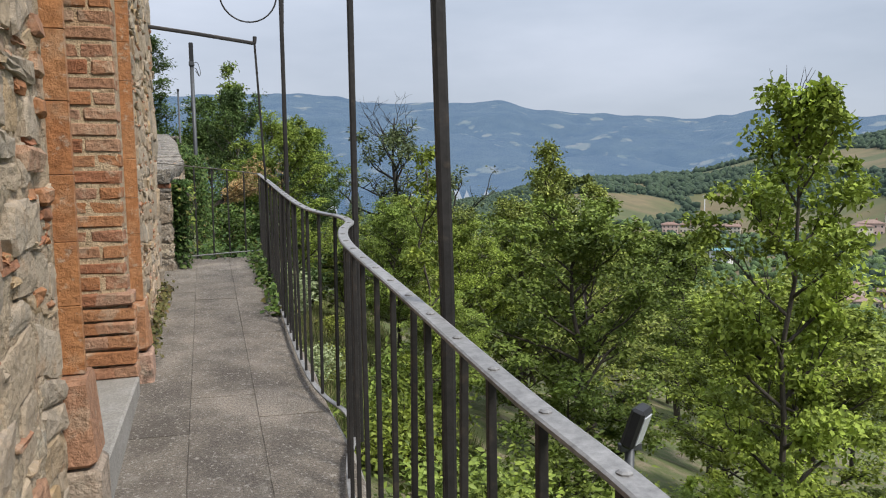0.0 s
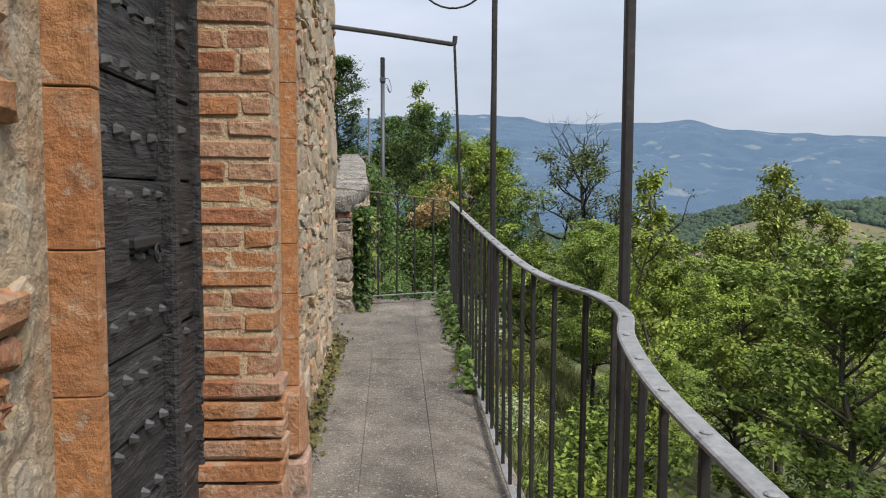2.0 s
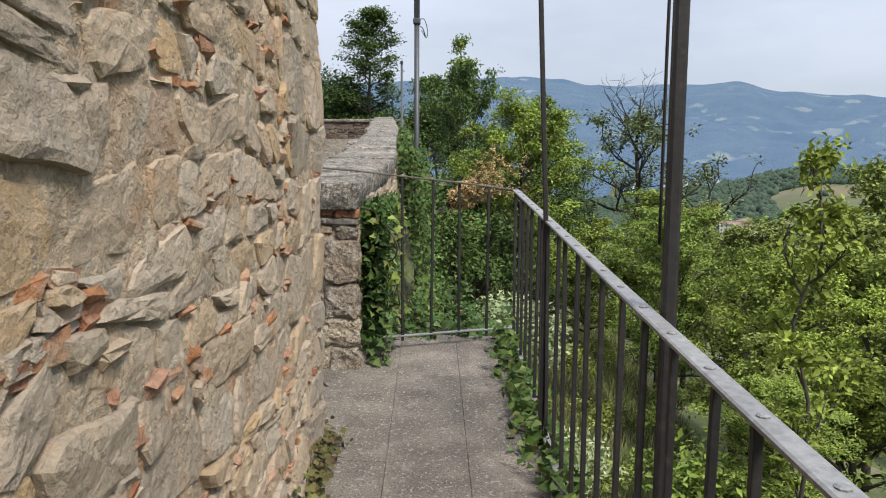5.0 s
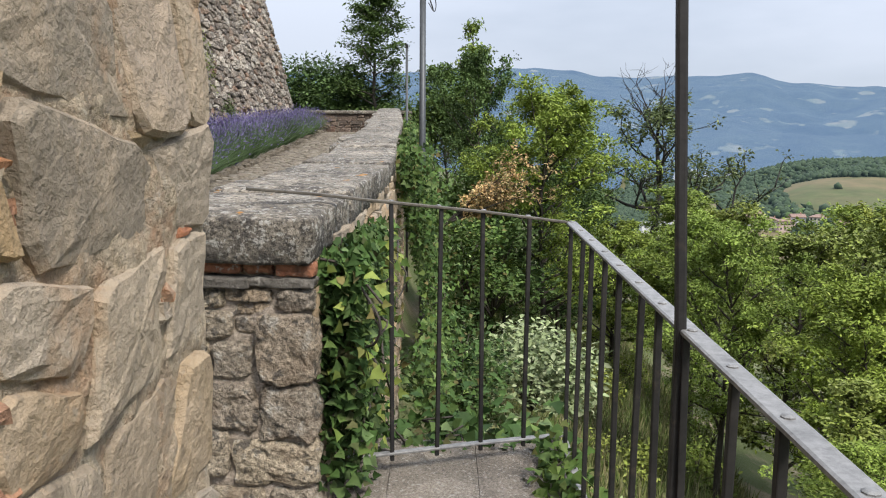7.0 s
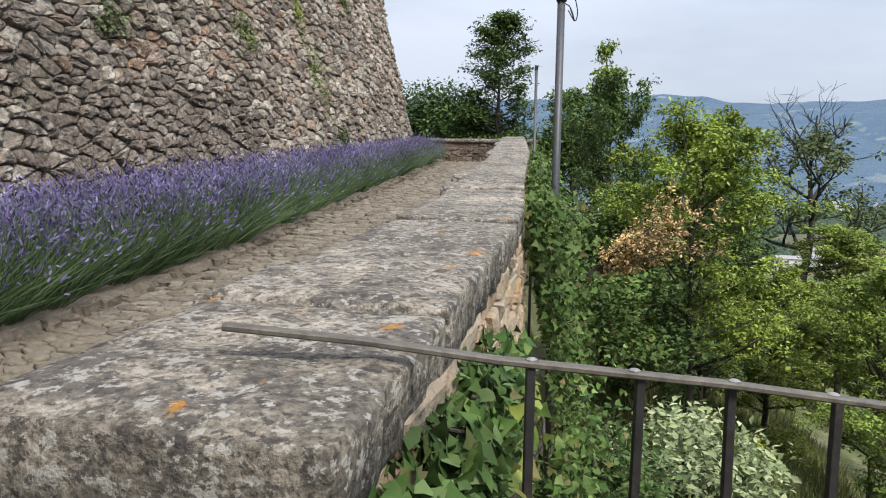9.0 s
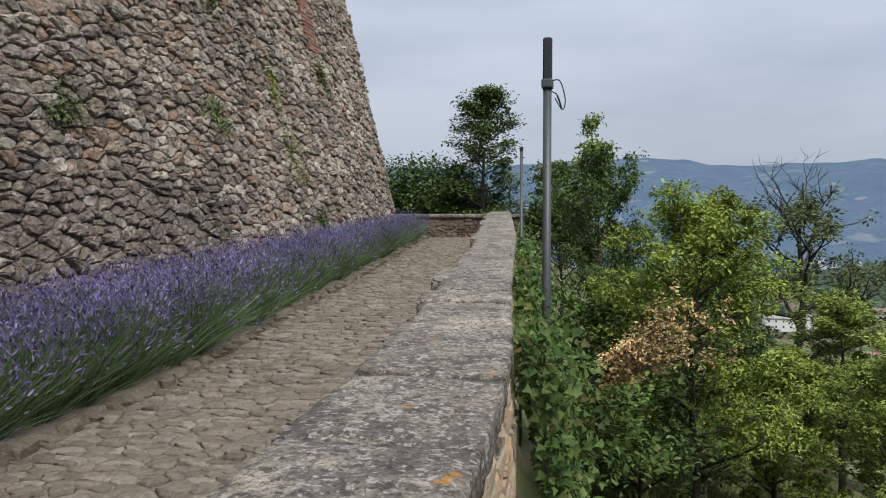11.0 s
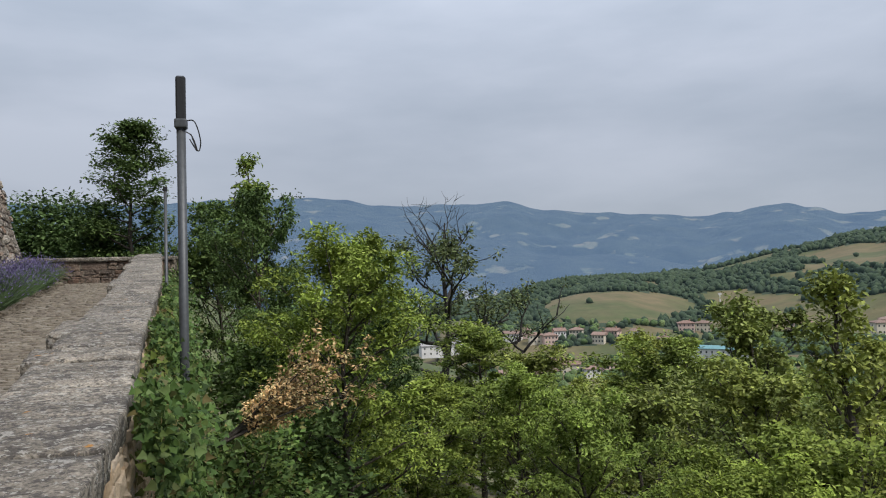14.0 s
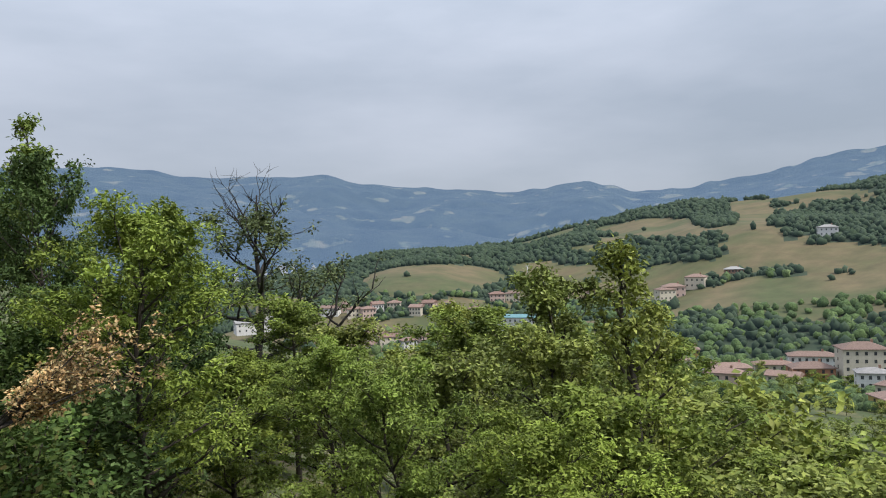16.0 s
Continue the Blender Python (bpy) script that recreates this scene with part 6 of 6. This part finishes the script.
part("antenna", rough_block(-0.036, 0.036, -0.03, 0.03, 3.42, 3.84, 0.012, 0.001, 2), BLACK, pole, "black flat antenna")
bm = bmesh.new()
box(bm, -0.045, 0.045, -0.05, 0.05, 3.44, 3.51, 0.012)
part("clamp", bm, GREYPOLE, pole)
for pts in ([(0.03, 0, 3.5), (0.10, -0.02, 3.49), (0.14, 0, 3.35), (0.12, 0, 3.27), (0.07, 0, 3.40)], [(0.03, 0, 3.42), (0.08, 0, 3.38), (0.115, 0, 3.27), (0.06, 0, 3.36)]):
    pts = smooth_line(pts, 6)
    v, f = tube_data(pts, [0.005] * len(pts), 5)
    part("cable", mesh_from("cable", v, f, BLACK, True), None, pole)
pole2 = empty("pole", "thin grey metal pole behind the parapet", "pole", at=(-1.93, 17.9, 0))
v, f = tube_data([(0, 0, -0.5), (0, 0, 3.52)], [0.022, 0.02], 10)
part("shaft", mesh_from("shaft", v, f, GREYPOLE, True), None, pole2)
part("cap", rough_block(-0.024, 0.024, -0.024, 0.024, 3.5, 3.56, 0.006, 0, 1), BLACK, pole2)
lamp = empty("floodlight", "black floodlight on a short post below the railing", "floodlight", at=(1.76, 3.38, -0.13))
v, f = tube_data([(0, 0, -2.0), (0, 0, 0.30)], [0.025, 0.025], 10)
part("post", mesh_from("post", v, f, GREYPOLE, True), None, lamp)
head = part("housing", rough_block(-0.075, 0.075, -0.035, 0.035, 0, 0.22, 0.015, 0.001, 2), BLACK, lamp)
head.matrix_basis = pose(0, 0, 0.30, 18, 0, 42) @ Matrix.Diagonal((0.9, 1.05, 1.0, 1))
part("glass", rough_block(-0.055, 0.055, -0.042, -0.034, 0.03, 0.19, 0.003, 0, 2), PALE, head, "pale lamp glass")
part("bracket", rough_block(-0.06, 0.06, -0.02, 0.02, 0.27, 0.31, 0.004, 0, 2), GREYPOLE, lamp)

# ---- masonry: walls, ramp, piers ----
DARKMORTAR = surface("weathered_pier_mortar", [(0.285, 0.231, 0.181), (0.362, 0.300, 0.239), (0.246, 0.200, 0.162)], 40, 0.4, stains=[((0.077, 0.065, 0.054), 9, 0.53, 0.68, 0.6)], bump=1.0, bump_scale=26, bump_size=0.03)


def shifted(polys, dx, dz):
    return [[(x + dx, z + dz) for x, z in p] for p in polys]


outl = shifted(courses(3.02, 3.55, 0.21, 0.135, 3, 0.85, 0.2), -0.5, -0.1) + shifted(courses(1.66, 3.25, 0.185, 0.125, 4, 0.8, 0.2), 4.82, 0.2) + shifted(courses(0.76, 3.25, 0.27, 0.185, 17, 0.5, 0.2), 6.47, 0.2)
for x0, x1, seed in ((-0.5, 2.53, 1.0), (4.79, 7.2, 2.0)):
    v, f = rough_face(x0, x1, -0.1, 3.47, 0.018, -0.010, 0.013, 8.0, seed)
    part("mortar", mesh_from("mortar", v, f, MORTAR, True), None, wall_west)
v, f = rough_face(-0.6, 20.7, 0.3, 11.0, 0.075, -0.012, 0.03, 4.2, 3.0)
part("mortar", mesh_from("mortar", v, f, TOWERMORTAR, True), None, tower)
v, f = rough_face(-1.56, -1.0, 0.6, 1.46, 0.02, -0.020, 0.012, 9.0, 4.0)
part("mortar", mesh_from("mortar", [(x, y + 8.10, z) for x, y, z in v], f, DARKMORTAR, True), None, parapet)
clad(wall_west, outl, 0.007, 0.021, lambda p: (1.3 < p[0] < 2.6 or p[0] > 5.6) and p[1] < 2.6, None, (STONE, STONE_FAR), 5, quarried=True)
rr = random.Random(61)
# chips of brick and stone packed into the joints
sites = [(p, q) for poly in outl for p, q in zip(poly, poly[1:] + poly[:1]) if 0.9 < p[0] < 2.5 or 4.86 < p[0] < 7.18]
for k in range(520):
    (ax, az), (bx, bz) = rr.choice(sites)
    t = rr.uniform(0, 0.6)
    u, z = min(ax + (bx - ax) * t, 7.17), az + (bz - az) * t
    if z < floor_z(u) or z > 3.0 or 2.5 < u < 4.86:
        continue
    w, h = rr.uniform(0.018, 0.062), rr.uniform(0.008, 0.020)
    red = rr.random() < 0.6
    part("brick_fragment" if red else "stone_chip", rough_block(u - w, u + w, -0.021 * rr.uniform(0.7, 1.25), 0.04, z - h, z + h, 0.008, 0.009, k), BRICK if red else STONE, wall_west)
for u, z, w, h in ((2.28, 1.62, 0.11, 0.034), (1.78, 1.40, 0.10, 0.045), (2.05, 0.72, 0.10, 0.04), (2.40, 1.90, 0.05, 0.03), (2.42, 1.52, 0.06, 0.025), (2.44, 2.02, 0.055, 0.03), (2.43, 1.78, 0.05, 0.028)):
    part("brick_fragment", rough_block(u - w, u + w, -0.034, 0.04, z - h, z + h, 0.01, 0.008, int(u * 90)), BRICK, wall_west, "chipped orange brick bedded in the stonework")
clad(tower, shifted(cells(21.35, 10.5, 0.19, 0.108, 6, 0.48, 0.32), -0.6, 0.4), 0.007, 0.075, lambda p: 8 < p[0] < 12.5 and 1.2 < p[1] < 3, None, (TOWERSTONE, TOWERSTONE), 7, quarried=True)
ENDSTONE = surface("dark_brown_wall_stone", [(0.14, 0.105, 0.085), (0.20, 0.15, 0.115), (0.10, 0.08, 0.065), (0.17, 0.11, 0.08)], 22, 0.5, "island", [((0.05, 0.04, 0.033), 5, 0.54, 0.64, 0.7)], bump=1.0, bump_scale=13, bump_size=0.08)
clad(end_wall, shifted(courses(6.2, 1.5, 0.26, 0.12, 8), -9.3, 1.45), 0.012, 0.04, lambda p: False, Matrix.Translation((0, 27.0, 0)), (ENDSTONE, ENDSTONE), 9, False)
# front of the pier


def rock(x0, x1, y0, y1, z0, z1, seed, wobble=0.012):
    """A rough hewn stone: a rounded block with a broken surface."""
    bm = bmesh.new()
    bmesh.ops.create_cube(bm, size=2.0)
    bmesh.ops.subdivide_edges(bm, edges=list(bm.edges), cuts=7, use_grid_fill=True)
    half = Vector(((x1 - x0) / 2, (y1 - y0) / 2, (z1 - z0) / 2))
    r = min(half) * 0.45
    for v in bm.verts:
        q = Vector([v.co[i] * half[i] for i in range(3)])
        inner = Vector([min(max(q[i], -half[i] + r), half[i] - r) for i in range(3)])
        d = q - inner
        q = inner + (d.normalized() * r if d.length > 1e-6 else d)
        p = q * 16 + Vector((seed * 3.1, seed, 0))
        q += noise.noise_vector(p) * wobble + noise.noise_vector(p * 3.1) * wobble * 0.55
        v.co = q + Vector(((x0 + x1) / 2, (y0 + y1) / 2, (z0 + z1) / 2))
    return bm


OLDBRICK = surface("weathered_red_brick", [(0.277, 0.115, 0.062), (0.323, 0.146, 0.077), (0.231, 0.100, 0.062)], 40, 0.4, "object", [((0.424, 0.370, 0.308), 42, 0.58, 0.64, 0.8), ((0.092, 0.069, 0.054), 14, 0.55, 0.68, 0.7)], bump=1.0, bump_scale=40, bump_size=0.02)
PIERSTONE = surface("rough_pier_stone", [(0.362, 0.300, 0.216), (0.431, 0.354, 0.254), (0.293, 0.246, 0.193), (0.385, 0.293, 0.200)], 70, 0.7, "object", [((0.477, 0.439, 0.377), 17, 0.56, 0.64, 0.8), ((0.077, 0.068, 0.058), 20, 0.545, 0.61, 0.85), ((0.231, 0.169, 0.115), 8, 0.55, 0.66, 0.6)], bump=1.0, bump_scale=45, bump_size=0.05)
SLATE = surface("dark_slaty_stone", [(0.100, 0.089, 0.077), (0.146, 0.131, 0.112)], 50, 0.5, "object", [((0.323, 0.300, 0.262), 20, 0.57, 0.64, 0.8)], bump=1.0, bump_scale=34, bump_size=0.03)
PIER = [(-1.46, -1.235, 8.065, 1.466, 1.512, OLDBRICK), (-1.23, -1.13, 8.075, 1.468, 1.512, OLDBRICK), (-1.115, -0.985, 8.06, 1.462, 1.510, OLDBRICK),
        (-1.58, -1.20, 8.035, 1.420, 1.460, SLATE), (-1.24, -0.985, 8.05, 1.424, 1.458, SLATE), (-1.57, -1.47, 8.09, 1.462, 1.510, SLATE),
        (-1.56, -1.42, 8.05, 1.345, 1.416, OLDBRICK), (-1.41, -1.30, 8.06, 1.350, 1.414, PIERSTONE), (-1.29, -1.13, 8.065, 1.375, 1.418, PIERSTONE), (-1.12, -0.99, 8.06, 1.345, 1.416, PIERSTONE), (-1.29, -1.13, 8.075, 1.330, 1.372, PIERSTONE),
        (-1.595, -1.44, 8.03, 1.255, 1.338, PIERSTONE), (-1.43, -1.27, 8.055, 1.245, 1.340, PIERSTONE), (-1.26, -1.19, 8.075, 1.270, 1.326, PIERSTONE), (-1.18, -0.985, 8.035, 1.10, 1.338, PIERSTONE),
        (-1.575, -1.35, 8.045, 1.075, 1.248, PIERSTONE), (-1.34, -1.20, 8.06, 1.11, 1.24, PIERSTONE), (-1.56, -1.40, 8.05, 0.95, 1.07, PIERSTONE), (-1.39, -1.19, 8.055, 0.93, 1.10, PIERSTONE), (-1.18, -0.985, 8.045, 0.90, 1.09, PIERSTONE),
        (-1.57, -1.29, 8.045, 0.76, 0.93, PIERSTONE), (-1.28, -0.985, 8.05, 0.74, 0.90, PIERSTONE), (-1.57, -1.38, 8.05, 0.60, 0.75, PIERSTONE), (-1.37, -1.16, 8.05, 0.60, 0.73, PIERSTONE), (-1.15, -0.985, 8.05, 0.58, 0.73, PIERSTONE)]
for k, (x0, x1, y0, z0, z1, mat) in enumerate(PIER):
    part("brick" if mat is OLDBRICK else "stone", rock(x0, x1, y0, y0 + 0.12, z0, z1, k + 1, 0.008 if z1 - z0 < 0.06 else 0.015), mat, parapet)
# outer face of the parapet, following its bend
rr = random.Random(13)
bits = []
for poly in courses(18.0, 3.0, 0.24, 0.12, 14, 0.6):
    v, f = stone_data(poly, 0.012 * rr.uniform(0.6, 1.5), 0.03 * rr.uniform(0.5, 1.4), rr, False)
    bits.append(([(cap_x(8.1 + a) - 0.025 - b, 8.1 + a, cap_z(8.1 + a) - 0.15 - 3.0 + c) for a, b, c in v], f))
v, f = join_data(bits)
tagged(part("stones", mesh_from("parapet_stones", v, f, STONE_FAR), None, parapet), kind="stuff")
# cobbles
rr = random.Random(15)
near_n, bits = 0, []
tilt = Matrix.Rotation(math.atan(0.08), 4, "X")
for poly in cells(3.9, 21.0, 0.105, 0.062, 16, 0.44, 0.26):
    cx, cy = sum(p[0] for p in poly) / len(poly) - 5.6, sum(p[1] for p in poly) / len(poly) + 6.0
    if not (kerb_x(cy) + 0.05 < cx < (cap_x(cy) - CAP_W + 0.1 if cy > 8.0 else -1.75)):
        continue
    v, f = stone_data(poly, 0.0025 * rr.uniform(0.6, 1.5), 0.013 * rr.uniform(-0.5, 1.5) + 0.001, rr, False, 0.008)
    v = [(a - 5.6, c + 6.0, ramp_z(c + 6.0) - b - 0.002) for a, b, c in v]
    if near_n < 300 and 9.5 < cy < 13.5:
        part("cobble", mesh_from("cobble", v, f, COBBLE, True), None, ramp)
        near_n += 1
    else:
        bits.append((v, f))
v, f = join_data(bits)
tagged(part("cobbles", mesh_from("cobbles", v, f, COBBLE, True), None, ramp), kind="stuff")
# red brick jamb high on the castle wall
jamb = part("trim_brick_strip", rough_block(17.25, 17.75, -0.05, 0.05, 6.2, 11.5, 0.01, 0.004, 3), MORTAR)
jamb.matrix_basis = TOWER_M
tagged(jamb, "red brick strip set in the castle wall", "brick strip", kind="structure")
BRICK_DARK = surface("dark_red_brick", [(0.154, 0.065, 0.046), (0.200, 0.092, 0.062), (0.131, 0.062, 0.046)], 20, 0.35, "object", bump=0.8, bump_scale=20, bump_size=0.02)
z = 6.2
while z < 11.4:
    part("brick", rough_block(17.23 + rr.uniform(-0.03, 0.03), 17.77 + rr.uniform(-0.03, 0.03), -0.10, 0.0, z, z + 0.075, 0.008, 0.006, int(z * 31)), BRICK_DARK, jamb)
    z += 0.09
